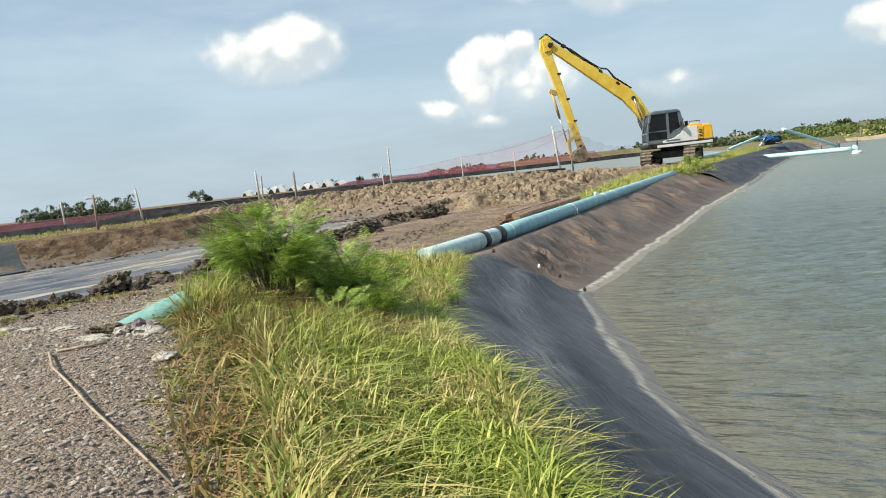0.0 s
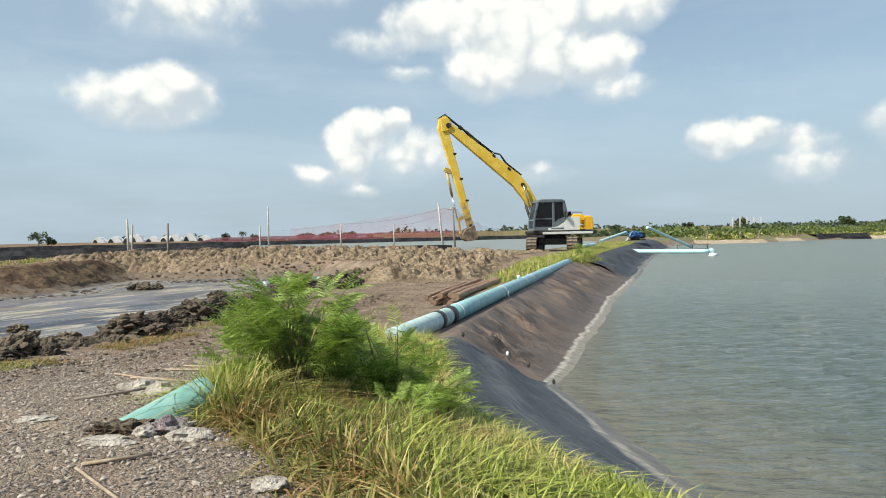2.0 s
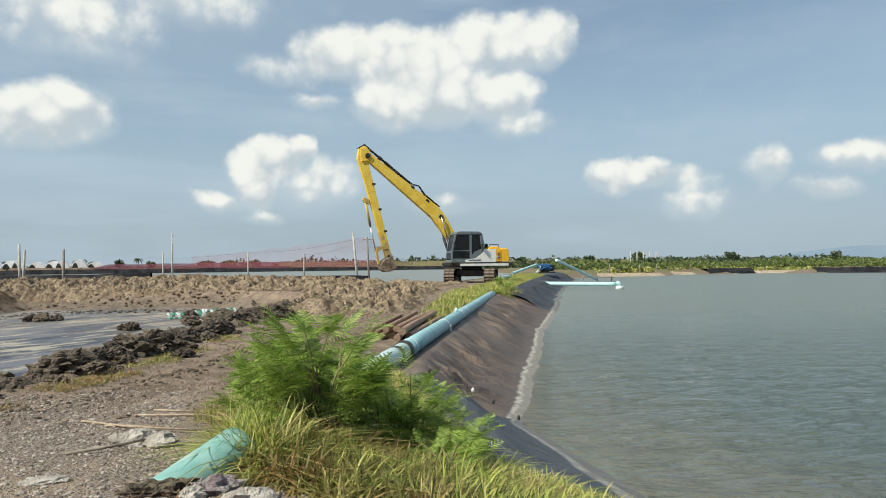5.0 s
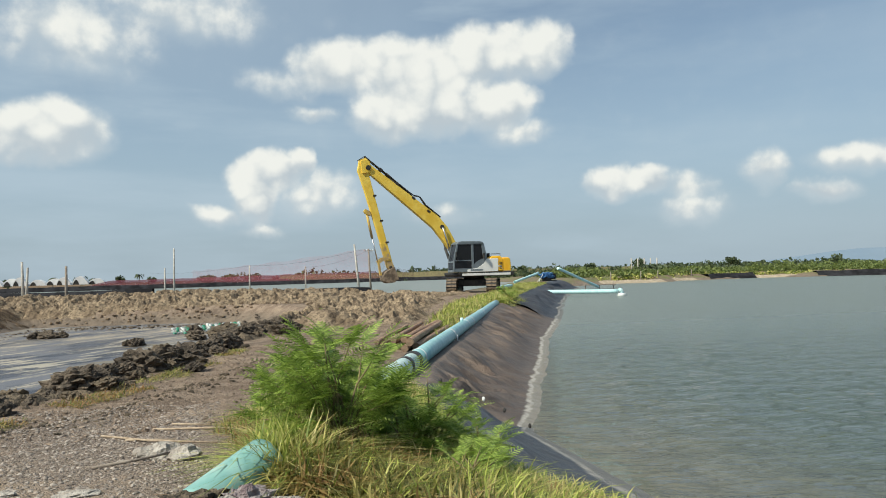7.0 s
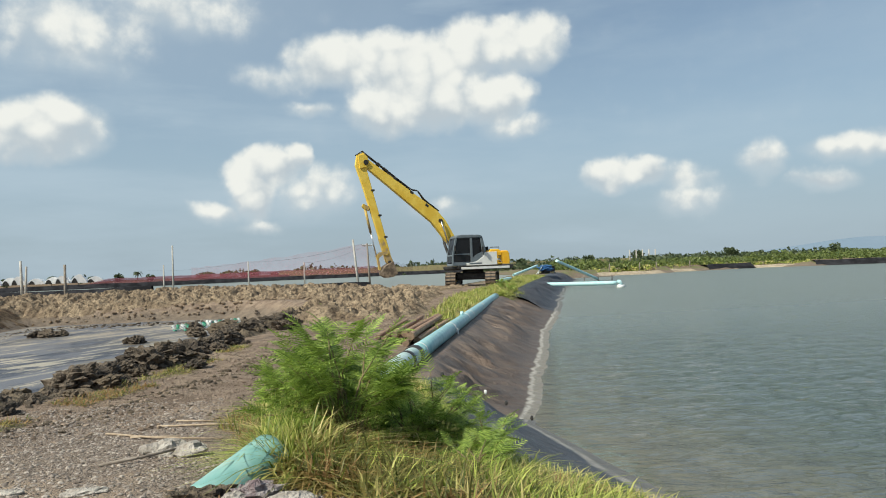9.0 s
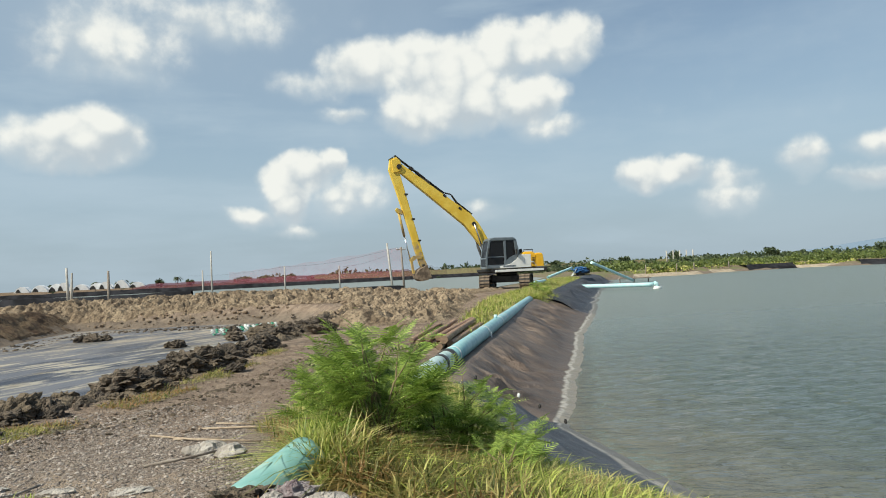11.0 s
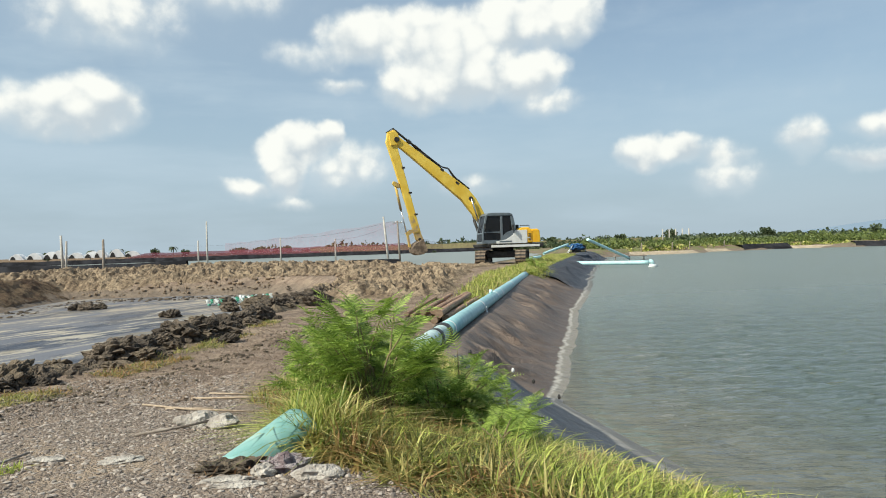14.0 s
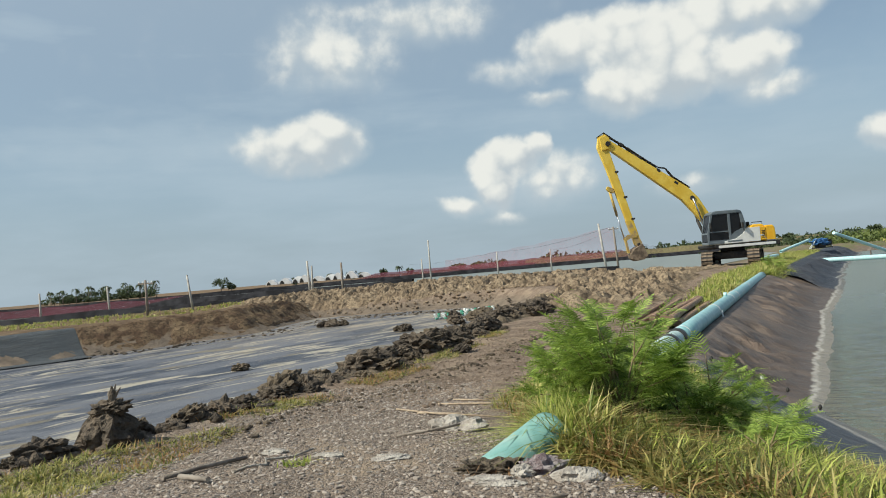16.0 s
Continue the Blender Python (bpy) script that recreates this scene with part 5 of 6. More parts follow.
scrub("shore_tufts", [(47, 117.5), (60, 117.5), (70, 126), (91, 132), (113, 125), (135, 114), (137, 117), (114, 128), (91, 135), (69, 129), (59, 120), (47, 120)], 260, 0.3, 0.9, 40, 0.18, "pale green tufts along the far waterline", 83, -0.7, GRASS)
scrub("far_scrub", [(22, 150), (50, 160), (60, 240), (10, 260), (-60, 300), (-80, 330), (40, 330)], 60, 0.2, 0.5, 40, 0.25, "distant low scrub behind the ponds", 84, -0.3, FAR_LEAF)
scrub("horizon_wood", [(-60, 400), (60, 380), (300, 330), (520, 300), (560, 360), (320, 420), (60, 450), (-60, 460)], 300, 1.4, 3.2, 40, 0.9, "thin line of trees on the horizon", 85, 0.6, FAR_LEAF)


def far_tree(x, y, high, seed, name="tree", label="round dark green tree on the horizon"):
    rs = np.random.RandomState(seed)
    root = base(name, Matrix.Translation((x, y, float(height(x, y)) - 0.1)), label, "tree", "trees on the horizon")
    part("trunk", tube([(0, 0, 0), (0.1, 0, high * 0.3), (0, 0.1, high * 0.6)], [0.2, 0.15, 0.08], 7), WOOD_POST, root)
    c = [(rs.uniform(-0.4, 0.4) * high, rs.uniform(-0.3, 0.3) * high, high * rs.uniform(0.35, 0.85)) for _ in range(12)]
    v, f = leaf_cloud(c, [(high * 0.2,) * 3] * 12, 36, 0.34, rs)
    mesh_of("crown", v, f, FAR_LEAF, parent=root)
    return root


def palm(x, y, high, seed):
    rs = np.random.RandomState(seed)
    root = base("palm_tree", Matrix.Translation((x, y, float(height(x, y)) - 0.1)), "tall coconut palm on the horizon", "palm", "trees on the horizon")
    part("trunk", tube([(0, 0, 0), (0.15, 0, high * 0.5), (0.3, 0, high)], [0.2, 0.15, 0.12], 7), WOOD_POST, root)
    vs, fs = [], []
    for k in range(13):
        a, up = rs.uniform(0, math.tau), rs.uniform(-0.2, 0.8)
        for i in range(5):
            b = len(vs)
            for s in (i / 5, (i + 1) / 5):
                r = 2.2 * s
                zz = high + up * r - 0.42 * r * r
                wdt = 0.34 * math.sin(math.pi * (0.12 + 0.85 * s))
                for o in (-1, 1):
                    vs.append((0.3 + math.cos(a) * r - math.sin(a) * wdt * o, math.sin(a) * r + math.cos(a) * wdt * o, zz - 0.12))
            fs.append((b, b + 1, b + 3, b + 2))
    mesh_of("crown", vs, fs, FAR_LEAF, parent=root)
    return root


rs = np.random.RandomState(4)
for k in range(24):
    xx = -236 + k * 2.3 + rs.uniform(-1, 1)
    if k % 3:
        palm(xx, 300 + rs.uniform(-6, 8), rs.uniform(5.8, 8.2), 100 + k)
    else:
        far_tree(xx, 300 + rs.uniform(-4, 8), rs.uniform(5.0, 7.0), 100 + k)
scrub("grove_scrub", [(-238, 296), (-180, 296), (-180, 304), (-238, 304)], 46, 1.2, 2.2, 60, 0.55, "dark undergrowth below the palms", 86, 0.6, FAR_LEAF)
far_tree(-149, 300, 6.4, 130), far_tree(-145, 302, 4.2, 131)
for k, xx in enumerate((-112, -97, -88, -82, -72, -66, -60)):
    (palm if k % 2 else far_tree)(xx, 296 + (k % 3) * 3, 3.6 + (k % 3) * 0.6, 140 + k)
for k, (xx, yy, hh) in enumerate(((60, 190, 3.2), (92, 215, 4.0), (135, 200, 4.2), (165, 190, 4.6), (200, 180, 4.2), (118, 230, 4.8))):
    far_tree(xx, yy, hh, 160 + k, label="rounded tree standing in the mangrove belt")

# ---------------------------------------------------------------- stones, sticks, clods
def on(x, y, up=0.0):
    return Vector((x, y, float(height(x, y)) + up))


def stone(x, y, r, seed, squash, label, name="rock", material=STONE, sink=0.25):
    ob = part(name, lump(r, seed, squash, 0.4, 3), material)
    ob.location = on(x, y, r * squash[2] * (1 - sink * 2))
    return tagged(ob, label, "rock", "rocks on the track")


stone(-3.12, 5.36, 0.075, 1, (1.5, 0.75, 0.6), "pale jagged limestone rock beside the pipe end")
stone(-3.42, 5.50, 0.06, 2, (1.1, 0.9, 0.7), "small pale broken stone")
stone(-4.08, 7.25, 0.12, 3, (1.3, 0.9, 0.6), "pale limestone rock among weeds")
stone(-3.86, 7.12, 0.11, 4, (1.2, 1.0, 0.6), "pale limestone rock among weeds")
stone(-4.30, 6.06, 0.09, 5, (1.4, 0.7, 0.22), "flat pale slab sunk in gravel", sink=0.2)
stone(-4.78, 6.21, 0.08, 6, (1.4, 0.6, 0.25), "flat pale slab sunk in gravel", sink=0.2)
stone(-3.60, 5.42, 0.085, 7, (1.5, 0.6, 0.2), "flat pale slab sunk in gravel", sink=0.2)
stone(-3.53, 5.30, 0.08, 8, (1.6, 0.5, 0.2), "flat pale slab sunk in gravel", sink=0.2)
stone(-5.3, 6.55, 0.07, 9, (1.5, 0.8, 0.35), "small pale stone in gravel")
stone(-2.55, 4.55, 0.06, 10, (1.3, 1, 0.6), "small pale stone in dry grass")
RUBBLE = simple("pinkish_grey_rubble", (0.25, 0.185, 0.195), (0.42, 0.375, 0.37), 16, 0.9, 0, 0.03)
mound = part("earth_mound", lump(0.17, 35, (1.2, 0.65, 0.36), 0.5, 4, 3.4), MUD_ROW)
mound.location = on(-3.60, 5.66, 0.0)
tagged(mound, "brown earth heaped against the pipe mouth", "earth mound")
# one rough lump for the pinkish-grey rubble below the pipe end
sack = part("rubble_lump", lump(0.10, 31, (1.2, 0.8, 0.6), 0.7, 3, 2.6), RUBBLE)
sack.location = on(-3.3, 5.58, 0.02)
tagged(sack, "small lump of pinkish-grey rubble below the pipe end", "sack")


def stick(points, r, material, label, name="stick"):
    pts = [on(x, y, r + up) for x, y, up in points]
    o = pts[0]
    ob = part(name, tube([p - o for p in pts], [r * (1 - 0.3 * i / len(pts)) for i in range(len(pts))], 7), material)
    ob.location = o
    return tagged(ob, label, "stick", "sticks on the track")


stick([(-3.48, 4.78, 0.02), (-3.10, 4.30, 0.04), (-2.74, 3.94, 0.04), (-2.40, 3.60, 0.03), (-2.12, 3.36, 0.02), (-1.90, 3.17, 0.02), (-1.68, 3.00, 0.0)], 0.0075, STICK, "long bent pale bamboo stick on the gravel")
stick([(-3.50, 4.88, 0.0), (-3.2, 4.98, 0.01)], 0.010, STICK, "short pale stick on the gravel")
stick([(-4.84, 8.7, 0.0), (-4.35, 8.2, 0.01), (-3.7, 7.72, 0.02)], 0.011, STICK, "long dry reed stalk on the earth")
stick([(-4.55, 8.35, 0.0), (-4.1, 8.2, 0.0)], 0.011, STICK, "short dry reed stalk")
stick([(-4.42, 8.87, 0.0), (-3.8, 8.66, 0.01), (-3.55, 8.5, 0.02)], 0.011, STICK, "dry reed stalk lying on earth")
stick([(-4.3, 9.2, 0), (-3.9, 9.0, 0)], 0.010, STICK, "thin dry twig on bare earth")
stick([(-5.79, 5.86, 0.01), (-5.65, 6.1, 0.01), (-5.45, 6.4, 0.0)], 0.017, WOOD_POST, "dark broken branch on gravel")
stick([(-5.68, 5.88, 0.0), (-5.36, 5.65, 0.01)], 0.02, WOOD_POST, "short brown piece of wood")
stick([(-4.45, 6.95, 0.0), (-4.15, 7.0, 0.03), (-3.95, 7.1, 0.05)], 0.012, WOOD_POST, "dark twig by the pale rocks")
stick([(-5.32, 5.9, 0.0), (-5.26, 6.0, 0.01), (-5.15, 6.05, 0.0), (-5.22, 6.2, 0.01), (-5.05, 6.3, 0.0), (-4.98, 6.5, 0.01)], 0.010, STONE, "crooked pale dry root on gravel", "dry_root")

# loose stones of the track, too many to count
rs = np.random.RandomState(9)
TRACK = [(-7.3, 3.0), (-1.2, 1.0), (-1.6, 3.0), (-2.7, 5.2), (-3.9, 7.4), (-4.0, 11.0), (-6.3, 11.0), (-7.0, 7.5)]
g = scatter(TRACK, 40000, rs)
ico = bmesh.new()
bmesh.ops.create_icosphere(ico, subdivisions=1, radius=1.0)
IV = np.array([v.co for v in ico.verts])
IF = np.array([[v.index for v in f.verts] for f in ico.faces])
ico.free()


def pebbles(name, xy, rmin, rmax, material, label, flat=0.6, power=3.0, seed=1, up=0.2, category="gravel"):
    rs = np.random.RandomState(seed)
    n = len(xy)
    r = rmin + (rmax - rmin) * rs.uniform(0, 1, n) ** power
    s = np.column_stack([r * rs.uniform(0.7, 1.4, n), r * rs.uniform(0.7, 1.3, n), r * flat * rs.uniform(0.6, 1.2, n)])
    a = rs.uniform(0, math.tau, n)
    jit = 1 + rs.uniform(-0.3, 0.3, (n, len(IV), 1))
    v = IV[None] * jit * s[:, None]
    x = v[..., 0] * np.cos(a)[:, None] - v[..., 1] * np.sin(a)[:, None]
    y = v[..., 0] * np.sin(a)[:, None] + v[..., 1] * np.cos(a)[:, None]
    z = v[..., 2] + (height(xy[:, 0], xy[:, 1]) + s[:, 2] * up)[:, None]
    v = np.stack([x + xy[:, :1], y + xy[:, 1:], z], 2).reshape(-1, 3)
    f = (IF[None] + (np.arange(n) * len(IV))[:, None, None]).reshape(-1, 3)
    return tagged(mesh_of(name, v, f, material), label, category, kind="stuff")


GRAVEL = Mat("crushed_stone", 0.9, 0, 0.2)
gr = GRAVEL.rand(True)
GRAVEL.color(GRAVEL.mix(gr, (0.12, 0.098, 0.084), (0.44, 0.385, 0.335)))
crumb_pts = scatter([(-6.4, 8.5), (-3.6, 8.5), (-3.4, 12.5), (-1.9, 14.0), (-1.2, 17), (1.0, 22), (3.2, 28), (6.2, 36), (4.0, 36), (0.6, 28), (-2.0, 24), (-3.6, 20.5), (-5.2, 15.5), (-6.2, 11.5)], 14000, rs)
pebbles("earth_crumbs", crumb_pts, 0.006, 0.034, make_soil("dry_crumbs", (0.22, 0.165, 0.125), (0.37, 0.29, 0.225), (0.15, 0.115, 0.09)), "dry crumbs of earth and stone on the track", 0.7, 4.0, 8, 0.2, "earth crumbs")
rut_y = rs.uniform(6.6, 19, 1300)
rut_pts = np.column_stack([np.interp(rut_y, [p[1] for p in RUT], [p[0] for p in RUT]) + rs.normal(0, 0.24, 1300), rut_y])
pebbles("rut_crumbs", rut_pts, 0.006, 0.045, MUD_ROW, "dark crumbs of earth scraped up by wheels", 0.7, 3.5, 18, 0.2, "earth crumbs")
pebbles("gravel", g, 0.003, 0.019, GRAVEL.m, "loose grey crushed stone on the track", 0.65, 3.6)

# turned clay on the berm, the heap and the slopes
CLAY_LUMP = make_soil("clay_lumps", (0.22, 0.16, 0.11), (0.37, 0.285, 0.195), (0.15, 0.11, 0.08))
berm_pts = scatter([(-23, 46.5), (-10, 45.5), (-5, 45), (-2.5, 43), (-2.2, 34), (-2.4, 28), (-1.0, 26), (1.0, 30), (3.0, 36.5), (5.5, 43), (6.5, 50), (2, 54), (-10, 55), (-24, 55)], 5000, rs)
pebbles("clay_lumps", berm_pts, 0.03, 0.13, CLAY_LUMP, "lumps of turned brown clay on the berm", 0.75, 3.0, 3, 0.9, "clay lumps")
side = scatter([(-2.3, 24), (-0.6, 23), (1.6, 30), (3.6, 36), (5.6, 42), (4.4, 42), (1.0, 34), (-1.2, 29)], 700, rs)
pebbles("dug_clods", side, 0.03, 0.11, CLAY_LUMP, "crumbled clay beside the track", 0.7, 2.0, 4, 0.1, "clay lumps")
yy = rs.uniform(5, 32, 2600)
edge_pts = np.column_stack([np.interp(yy, [p[1] for p in EDGE[2:13]], [p[0] for p in EDGE[2:13]]) + rs.normal(-0.35, 0.38, 2600), yy])
pebbles("edge_crumbs", edge_pts, 0.015, 0.11, DARK_MUD, "crumbled dark mud along the drained pond", 0.75, 2.5, 5, 0.2, "mud crumbs")

bed_pts = scatter([(-24, 30), (-18, 35), (-17.5, 44), (-5, 44.5), (-5, 42), (-15.8, 41), (-16.3, 34.5), (-22.6, 28.6)], 900, rs)
pebbles("bed_crumbs", bed_pts, 0.015, 0.13, DARK_MUD, "scattered crumbs of mud on the drained bed", 0.6, 4.0, 19, 0.2, "mud crumbs").location.z = 0.13
CLODS = []
for k in range(9):
    bm = lump(1.0, 50 + k, (1.25, 0.9, 0.62), 0.5, 4, 3.0)
    me = bpy.data.meshes.new("mud_clod")
    bm.to_mesh(me)
    bm.free()
    me.materials.append(DARK_MUD if k % 3 else MUD_ROW)
    CLODS.append(me)


def clod(x, y, r, k, label="lump of dark dug mud at the pond edge", up=None, group="mud clods along the pond edge"):
    ob = new("mud_clod", CLODS[k % 9])
    z = float(height(x, y)) if up is None else up
    ob.matrix_basis = Matrix.Translation((x, y, z + r * 0.35)) @ Euler((rs.uniform(-0.4, 0.4), rs.uniform(-0.4, 0.4), rs.uniform(0, 6.28))).to_matrix().to_4x4() @ Matrix.Scale(r, 4)
    return tagged(ob, label, "mud clod", group)


for k in range(230):
    y = 5.6 + 22.0 * (k / 230) ** 1.1 + rs.uniform(-0.3, 0.3)
    x = float(np.interp(y, [p[1] for p in EDGE[2:13]], [p[0] for p in EDGE[2:13]])) + (rs.normal(-0.38, 0.36) if y < 11.5 else rs.normal(0.0, 0.5))
    big = 0.07 + 0.22 * rs.uniform(0, 1) ** 2 * (0.55 if y < 9.5 else 1.0 if y < 13 else 1.25)
    clod(x, y, big, k, "lump of dark dug mud at the pond edge" if k % 9 % 3 else "lump of brown clay at the pond edge")
clod(-7.0, 14.9, 0.28, 7), clod(-6.6, 15.4, 0.28, 1), clod(-6.1, 17.0, 0.3, 2), clod(-5.6, 19.4, 0.32, 4), clod(-5.0, 21.0, 0.3, 5)
for k, (x, y, r) in enumerate(((-9.3, 31.2, 0.30), (-9.7, 31.4, 0.2), (-14.4, 37.0, 0.36), (-15.0, 37.2, 0.3), (-13.9, 37.3, 0.26), (-20.6, 36.0, 0.5), (-21.2, 35.0, 0.45), (-22.2, 34.4, 0.4), (-19.5, 40.5, 0.4), (-7.3, 33.0, 0.4), (-6.4, 34.5, 0.5), (-5.2, 36, 0.45), (-7.9, 36.8, 0.35), (-12.5, 21.5, 0.2), (-24.0, 33.3, 0.35), (-26.0, 33.4, 0.35))):
    clod(x, y, r, k * 2 + 1, "dark mud lump lying on the drained bed", BED_Z, "mud lumps on the pond bed")

# mud-caked stump standing in the row of clods
stump = base("tree_stump", Matrix.Translation(on(-7.45, 7.75, -0.05)), "dark mud-caked stump upright among clods", "stump")
bm = bmesh.new()
bmesh.ops.create_icosphere(bm, subdivisions=4, radius=1.0)
for q in bm.verts:
    d = q.co.normalized()
    wide = 0.25 * (1 - 0.42 * max(0, d.z)) * (1 + 0.35 * noise.noise(d * 2.2) + 0.22 * noise.noise(d * 6) + 0.12 * noise.noise(d * 14))
    q.co = Vector((d.x * wide, d.y * wide, 0.16 + d.z * 0.26))
part("mud_base", bm, DARK_MUD, stump)
part("mud_cap", lump(0.135, 79, (1.25, 0.95, 0.5), 0.6, 4, 3.0), DARK_MUD, stump).location = (0.03, 0, 0.40)
part("wood", tube([(0.03, 0, 0.3), (0.04, 0.01, 0.45), (0.06, 0, 0.55), (0.045, 0.01, 0.60)], [0.05, 0.04, 0.034, 0.012], 9), DARK_MUD, stump)
for dx, dz in ((-0.03, 0.56), (0.05, 0.62), (0.10, 0.585)):
    part("splinter", tube([(0.05, 0, 0.46), (0.03 + dx * 0.6, 0.01, 0.53), (0.04 + dx, 0.01, dz)], [0.022, 0.016, 0.005], 6), WOOD_POST, stump)
part("splinter", tube([(-0.04, -0.05, 0.40), (-0.2, -0.06, 0.26), (-0.36, -0.02, 0.04)], [0.035, 0.032, 0.02], 6), DARK_MUD, stump)

# stack of round timber beside the pipe
log_me = []
for k in range(4):
    r = 0.055 + 0.01 * k
    bm = tube([(0, 0, 0), (0.01, 1.6, 0.012), (-0.012, 3.3, 0.0), (0.0, 5.0 + 0.3 * k, 0.008)], [r * 1.12, r, r * 0.95, r * 0.85], 10, caps=False)
    for v in bm.verts:
        v.co += Vector(noise.noise_vector(v.co * 3)) * 0.012
    me = bpy.data.meshes.new("log_bark")
    bm.to_mesh(me)
    bm.free()
    me.materials.append(LOG)
    cap = tube([(0, -0.002, 0), (0, 0.02, 0)], r * 1.08, 10)
    ce = bpy.data.meshes.new("cut_end")
    cap.to_mesh(ce)
    cap.free()
    ce.materials.append(LOG_END)
    log_me.append((me, ce))
for k, (ox, oz, along_y) in enumerate(((0, 0.08, 0), (0.2, 0.08, 0.25), (0.4, 0.08, -0.1), (0.6, 0.08, 0.3), (-0.22, 0.08, 0.5), (0.1, 0.23, 0.15), (0.3, 0.23, 0.4), (0.5, 0.22, 0.0), (-0.45, 0.07, 0.9))):
    p = on(-1.05 + ox * 0.95 + along_y * 0.33, 17.2 - ox * 0.34 + along_y, oz)
    log = base("timber_log", Matrix.Translation(p) @ Matrix.Rotation(radians(-18.4 + (k % 3 - 1) * 1.2), 4, "Z"), "red-brown round timber log stacked beside the pipe", "log", "stack of logs by the pipe")
    for nm, me in zip(("bark", "cut_end"), log_me[k % 4]):
        o = new(nm, me)
        o.parent = log

# weights and pegs on the liner seam
for x, y, z, mat_, lab in ((-0.2, 12.18, -0.53, WHITE_STRAP, "small white peg on the liner seam"), (0.12, 12.15, -0.72, STEEL_DARK, "dark stone weight on the liner"), (0.5, 12.05, -0.97, STEEL_DARK, "dark stone weight on the liner"), (-0.92, 12.0, -0.18, STEEL_DARK, "dark stone weight on the liner")):
    o = part("liner_peg" if mat_ is WHITE_STRAP else "liner_weight", lump(0.032, x, (0.8, 0.7, 1.2), 0.3, 2), mat_)
    o.location = (x, y, z)
    tagged(o, lab, "weight")

# ---------------------------------------------------------------- pump, float and other far gear
FOAM = simple("white_float_plastic", (0.70, 0.74, 0.72), (0.80, 0.82, 0.80), 4, 0.5)
GREEN_PLASTIC = simple("green_float_plastic", (0.08, 0.36, 0.24), (0.14, 0.46, 0.32), 4, 0.5)
BLUE_PAINT = simple("blue_pump_paint", (0.03, 0.10, 0.26), (0.06, 0.17, 0.36), 3, 0.45)
intake, ind = pipe_run("intake_pipe", (20.3, 66.0, -0.6), (27.1, 63.0, -0.66), 0.2, PIPE_PALE, "pale blue intake pipe reaching over the water")
buoy = base("float_drum", Matrix.Translation((27.4, 62.9, -1.12)), "pale green float holding the pipe end", "float")
part("drum", tube([(-0.3, 0, 0.1), (0.45, 0, 0.1)], 0.2, 16), FOAM, buoy)
part("elbow", tube([(-0.2, 0.05, 0.6), (0.0, 0.05, 0.55), (0.1, 0.05, 0.35), (0.1, 0.05, 0.05)], 0.19, 14), PIPE_PALE, buoy)

pump = base("pump_engine", pose(26.4, 80, 0.25, 0, 0, 24) @ Matrix.Scale(0.72, 4), "blue diesel pump engine on a skid", "pump")
part("skid", box(-1.7, 1.7, -0.5, 0.5, 0.0, 0.15, 0.02), STEEL_DARK, pump)
part("engine", box(-0.9, 0.5, -0.42, 0.42, 0.15, 0.9, 0.08), STEEL_DARK, pump, "dark engine block")
part("tarpaulin", lump(0.95, 93, (1.5, 0.75, 0.55), 0.45, 4, 2.4), BLUE_PAINT, pump, "crumpled blue tarpaulin over the engine").location = (-0.2, 0, 0.95)
part("pump_casing", tube([(1.35, -0.25, 0.75), (1.35, 0.25, 0.75)], 0.5, 18), STEEL_DARK, pump)
for x, y, top in ((-1.9, -0.5, 1.5), (-1.4, 0.5, 1.2), (1.9, 0.3, 1.4)):
    part("support", tube([(x * 1.3, y, 0.0), (x * 0.5, y * 0.4, top)], 0.06, 7), FOAM, pump, "pale prop pole")
pipe_run("discharge_pipe", (27.2, 78.6, 1.75), (35.2, 85.0, -0.75), 0.17, PIPE_PALE, "pale discharge pipe sloping down to the water")
pipe_run("discharge_pipe", (24.9, 79.0, 1.25), (20.0, 73.0, 0.35), 0.14, PIPE_PALE, "pale pipe leading to the pump")
pipe_run("spare_pipe", (13.4, 58.0, 0.12), (16.6, 63.5, 0.18), 0.16, PIPE_PALE, "short pale pipe lying behind the excavator")
jetty = base("jetty", Matrix.Translation((36.5, 87.5, -0.95)), "small dark timber jetty at the pipe outlet", "jetty")
part("platform", box(-2.2, 2.2, -0.5, 0.5, 0.35, 0.47), WOOD_POST, jetty)
for x in (-2, 0, 2):
    part("pile", tube([(x, 0, -0.6), (x, 0, 0.7)], 0.07, 7), WOOD_POST, jetty)


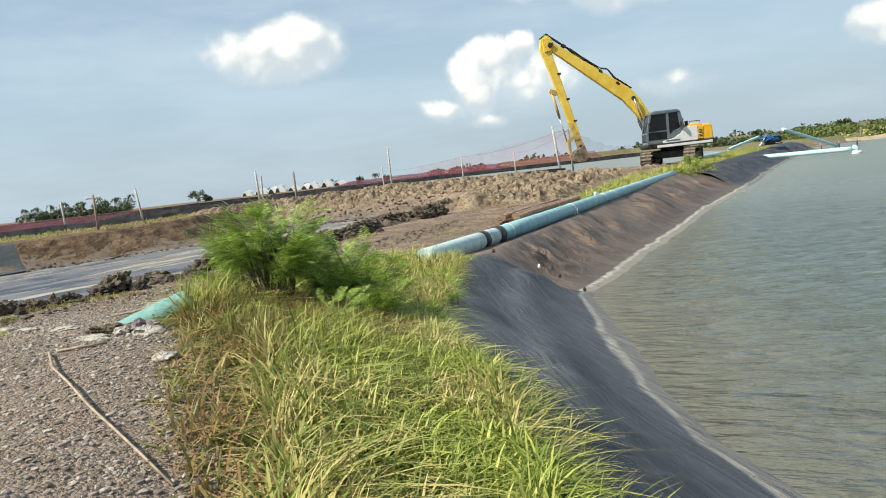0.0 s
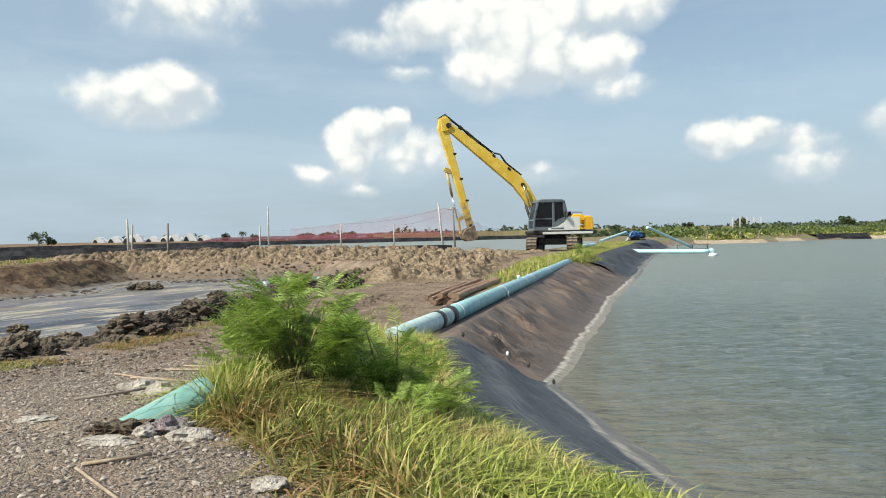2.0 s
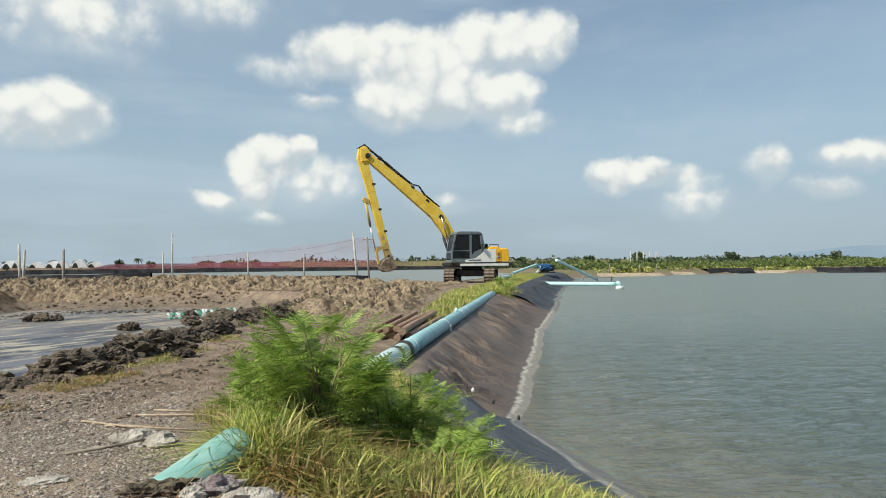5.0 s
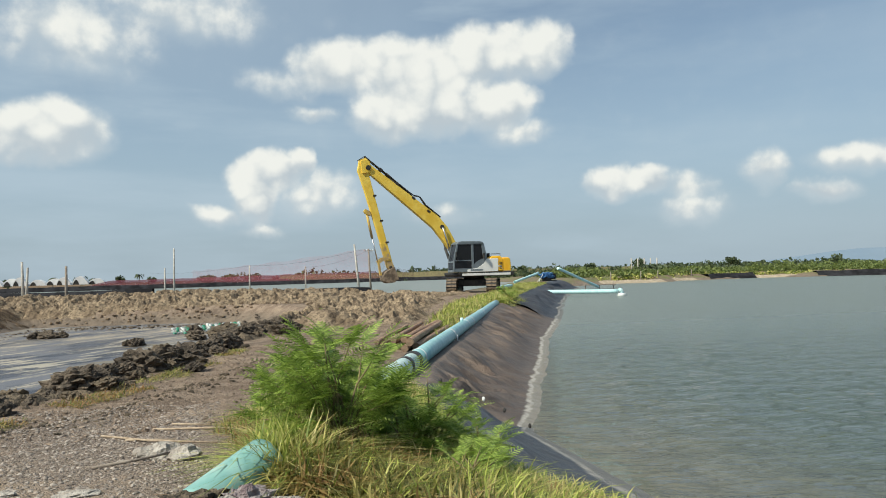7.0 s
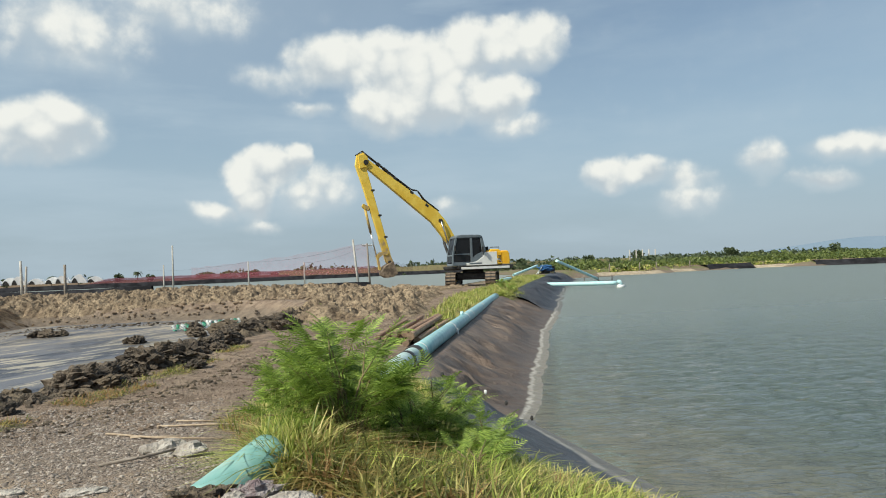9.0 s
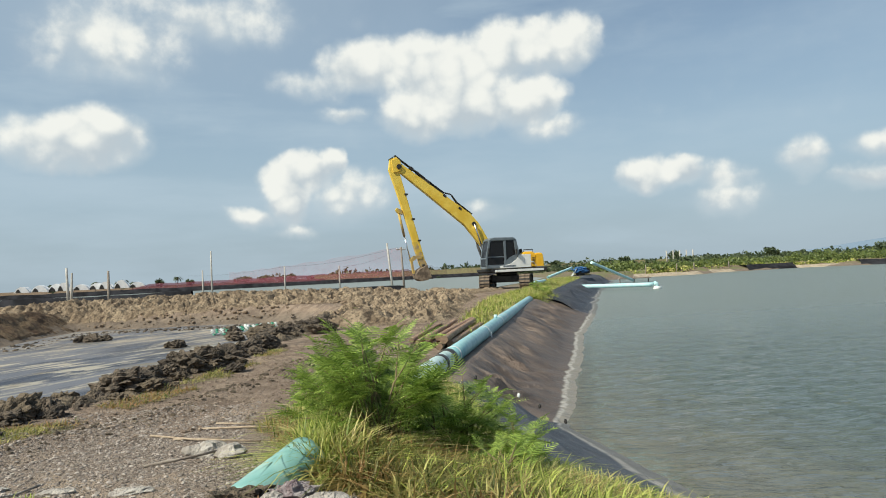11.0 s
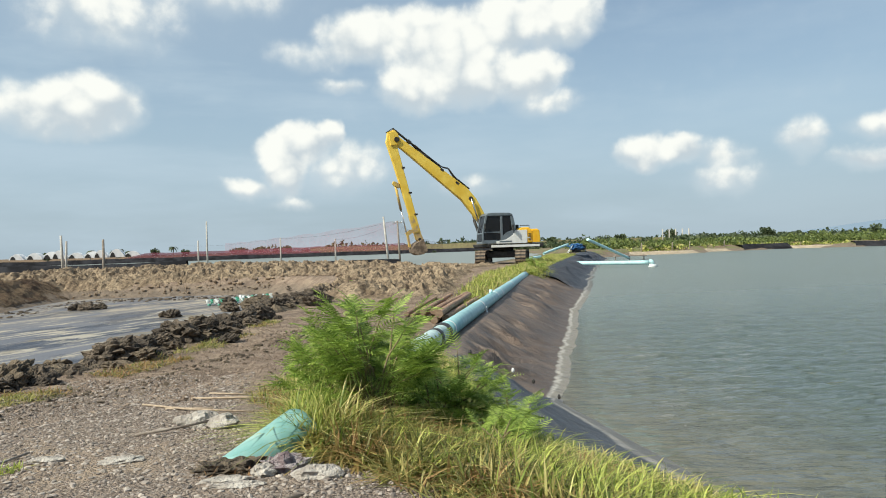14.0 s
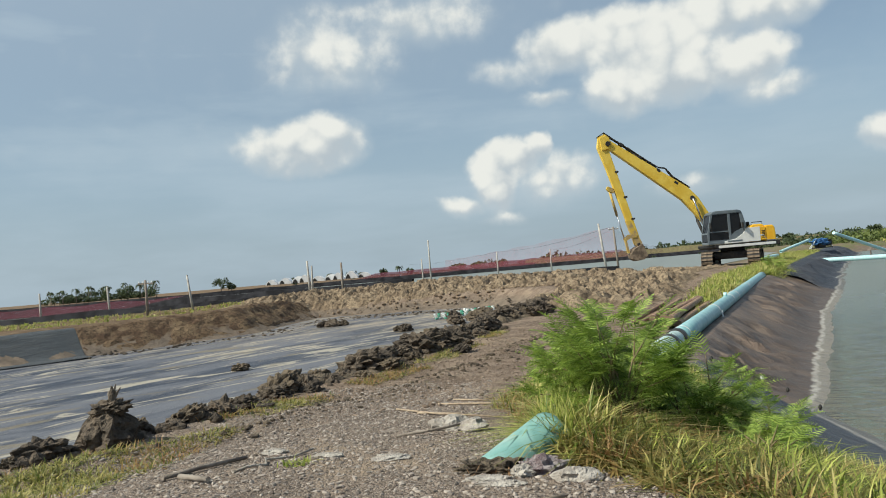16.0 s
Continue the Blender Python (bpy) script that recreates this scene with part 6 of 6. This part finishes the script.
def aerator(x, y, turn, n):
    """Row of white paddle wheels on green floats."""
    root = base("paddle_aerator", pose(x, y, BED_Z + 0.02, 0, 0, turn) @ Matrix.Scale(0.43, 4), "white and green paddle-wheel aerator parked on mud", "aerator", "aerators on the pond bed")
    part("shaft", tube([(0, 0, 0.42), (n * 0.62, 0, 0.42)], 0.03, 7), CHROME, root)
    for k in range(n):
        xx = 0.3 + k * 0.62
        bm = bmesh.new()
        for j in range(4):
            a = j * math.pi / 4
            box(xx - 0.1, xx + 0.1, -0.28, 0.28, -0.02, 0.02, 0, bm)
            vs = bm.verts[-8:] if hasattr(bm.verts, "__getitem__") and not bm.verts.ensure_lookup_table() else []
            for v in vs:
                y0, z0 = v.co.y, v.co.z
                v.co.y, v.co.z = y0 * math.cos(a) - z0 * math.sin(a), y0 * math.sin(a) + z0 * math.cos(a) + 0.42
        part("paddle_wheel", bm, FOAM if k % 2 == 0 else GREEN_PLASTIC, root)
        part("float", box(xx - 0.2, xx + 0.2, -0.42, -0.2, 0.0, 0.18, 0.05), FOAM if k % 3 else GREEN_PLASTIC, root)
    part("motor", box(n * 0.31 - 0.15, n * 0.31 + 0.15, -0.15, 0.15, 0.5, 0.8, 0.04), FOAM, root)
    return root


aerator(-8.9, 36.4, 50, 17)
aerator(-8.4, 36.2, 52, 14)

# bird netting on lines, and tents
def net(name, a, b, za0, za1, zb0, zb1, material, label, sag=0.6, n=40, m=8, back=0.0):
    u, v = np.meshgrid(np.linspace(0, 1, n), np.linspace(0, 1, m), indexing="ij")
    x, y = a[0] + (b[0] - a[0]) * u, a[1] + (b[1] - a[1]) * u + back * v
    lo, hi = za0 + (zb0 - za0) * u, za1 + (zb1 - za1) * u
    z = lo + (hi - lo) * v - sag * v * np.sin(np.pi * u) + 0.10 * v * np.sin(u * 40)
    return tagged(mesh_of(name, np.stack([x.ravel(), y.ravel(), z.ravel()], 1), grid_faces(n, m), material), label, "netting", "red netting over the ponds")


net("bird_net", (-58, 200), (22, 200), 0.5, 2.0, 0.5, 2.8, RED_NET, "long red bird netting over distant ponds", 0.1, 60, 6, 25)
net("bird_net", (-58, 205), (-5, 230), 0.5, 1.9, 0.5, 2.7, RED_NET, "red bird netting behind the ponds", 0.1, 40, 6, 20)
net("bird_net", (-95, 62), (-44, 64), 0.1, 0.95, 0.2, 0.85, RED_NET, "low red netting beside the far ponds", 0.0, 50, 6, 12)
net("bird_net", (4.8, 78), (-28, 180), 1.2, 4.4, 1.2, 3.7, PINK_NET, "thin red netting hung from the pole", 0.25, 50, 8)
net("bird_net", (4.8, 78), (22, 150), 1.2, 4.4, 1.0, 2.6, PINK_NET, "thin red netting hung from the pole", 0.9, 40, 8)


def cable(a, b, sag, r=0.012):
    pts = [Vector(a).lerp(Vector(b), k / 16) - Vector((0, 0, sag * math.sin(math.pi * k / 16))) for k in range(17)]
    ob = part("overhead_cable", tube([p - pts[0] for p in pts], r, 5), TAR)
    ob.location = pts[0]
    return tagged(ob, "thin dark cable strung between poles", "cable", "cables between poles")


cable((4.4, 78, 4.4), (-10, 110, 3.4), 0.5), cable((5.2, 78, 4.4), (-1.7, 110, 3.0), 0.5), cable((-10, 110, 3.4), (-40, 190, 3.6), 0.5)

TENT = simple("white_tarpaulin", (0.68, 0.69, 0.70), (0.80, 0.80, 0.80), 0.5, 0.6)
for k in range(9):
    x = -111 + k * 4.6
    tent = base("tent", pose(x, 268 + (k % 3) * 3, 1.0, 0, 0, 8), "white arched tarpaulin shelter far off", "tent", "tents beyond the ponds")
    w, h = 1.9 + (k % 3) * 0.3, 2.1 + (k * 5 % 4) * 0.3
    prof = [(math.cos(a) * w * (1 + 0.25 * math.cos(a) ** 2), math.sin(a) ** 1.4 * h) for a in np.linspace(0, math.pi, 13)]
    part("cover", plate(prof, -3, 3), TENT, tent)
    # the end is closed; a dark plate paints the shade of an opening
    part("end_panel", plate([(q[0] * 0.35 - 0.55 * w, q[1] * 0.6) for q in prof], -3.06, -3.0), STEEL_DARK, tent, "dark panel standing for shade inside the end")

SAND = make_soil("pale_shore_sand", (0.36, 0.29, 0.21), (0.50, 0.42, 0.32), (0.26, 0.21, 0.15))
strip_bank("bank_shore", [(46, 114), (50, 117), (60, 117.5), (70, 125.5), (91, 131.5), (113, 124.5), (135, 113.5), (190, 82)], -0.55, 3.2, SAND, "pale sandy bank of the far shore", 43)
strip_bank("bank_shore_black", [(77, 126), (84, 128.5), (90, 130)], 0.0, 2.0, BLACK_SHEET, "black plastic sheet on the far shore", 44)
strip_bank("bank_shore_black", [(103, 126.5), (110, 123.5), (119, 120)], 0.05, 2.2, BLACK_SHEET, "black plastic sheet on the far shore", 45)
for k in range(5):
    x = 104.5 + k * 2.3
    o = part("marker_post", tube([(0, 0, 0), (0, 0, 4.6)], 0.2, 8), CONCRETE)
    o.location = (x, 210, 0.3)
    tagged(o, "white concrete post among the mangroves", "post", "white posts in the mangroves")
for k, (x, y) in enumerate(((52, 116.4), (58, 116.6), (63, 119.5), (74, 126))):
    o = part("stake", tube([(0, 0, 0), (0.1, 0, 2.0)], 0.09, 6), WOOD_POST)
    o.location = (x, y, -1.0)
    tagged(o, "thin wooden stake at the far shore", "stake", "stakes at the far shore")

# blue-grey of the distance haze is put into the hill's base colour
HILL = simple("haze_tinted_hill", (0.17, 0.235, 0.31), (0.19, 0.255, 0.33), 0.002, 1.0)
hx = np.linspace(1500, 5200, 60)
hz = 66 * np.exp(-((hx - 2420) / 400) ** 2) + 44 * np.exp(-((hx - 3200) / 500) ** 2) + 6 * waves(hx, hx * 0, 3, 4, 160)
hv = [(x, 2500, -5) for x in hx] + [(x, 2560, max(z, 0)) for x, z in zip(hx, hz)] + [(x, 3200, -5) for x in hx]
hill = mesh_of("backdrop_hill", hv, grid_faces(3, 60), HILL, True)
tagged(hill, "low hill on the horizon with haze in its colour", "hill", kind="structure")

# small shelter roofs and pegs along the far bank
for k, (x, y) in enumerate(((-25, 59), (-7, 59), (-3.5, 60), (1.5, 60))):
    o = part("stake", tube([(0, 0, 0), (0, 0, 1.1)], 0.05, 6), CONCRETE)
    o.location = on(x, y, -0.1)
    tagged(o, "short pale stake on the black bank", "stake", "stakes on the black bank")
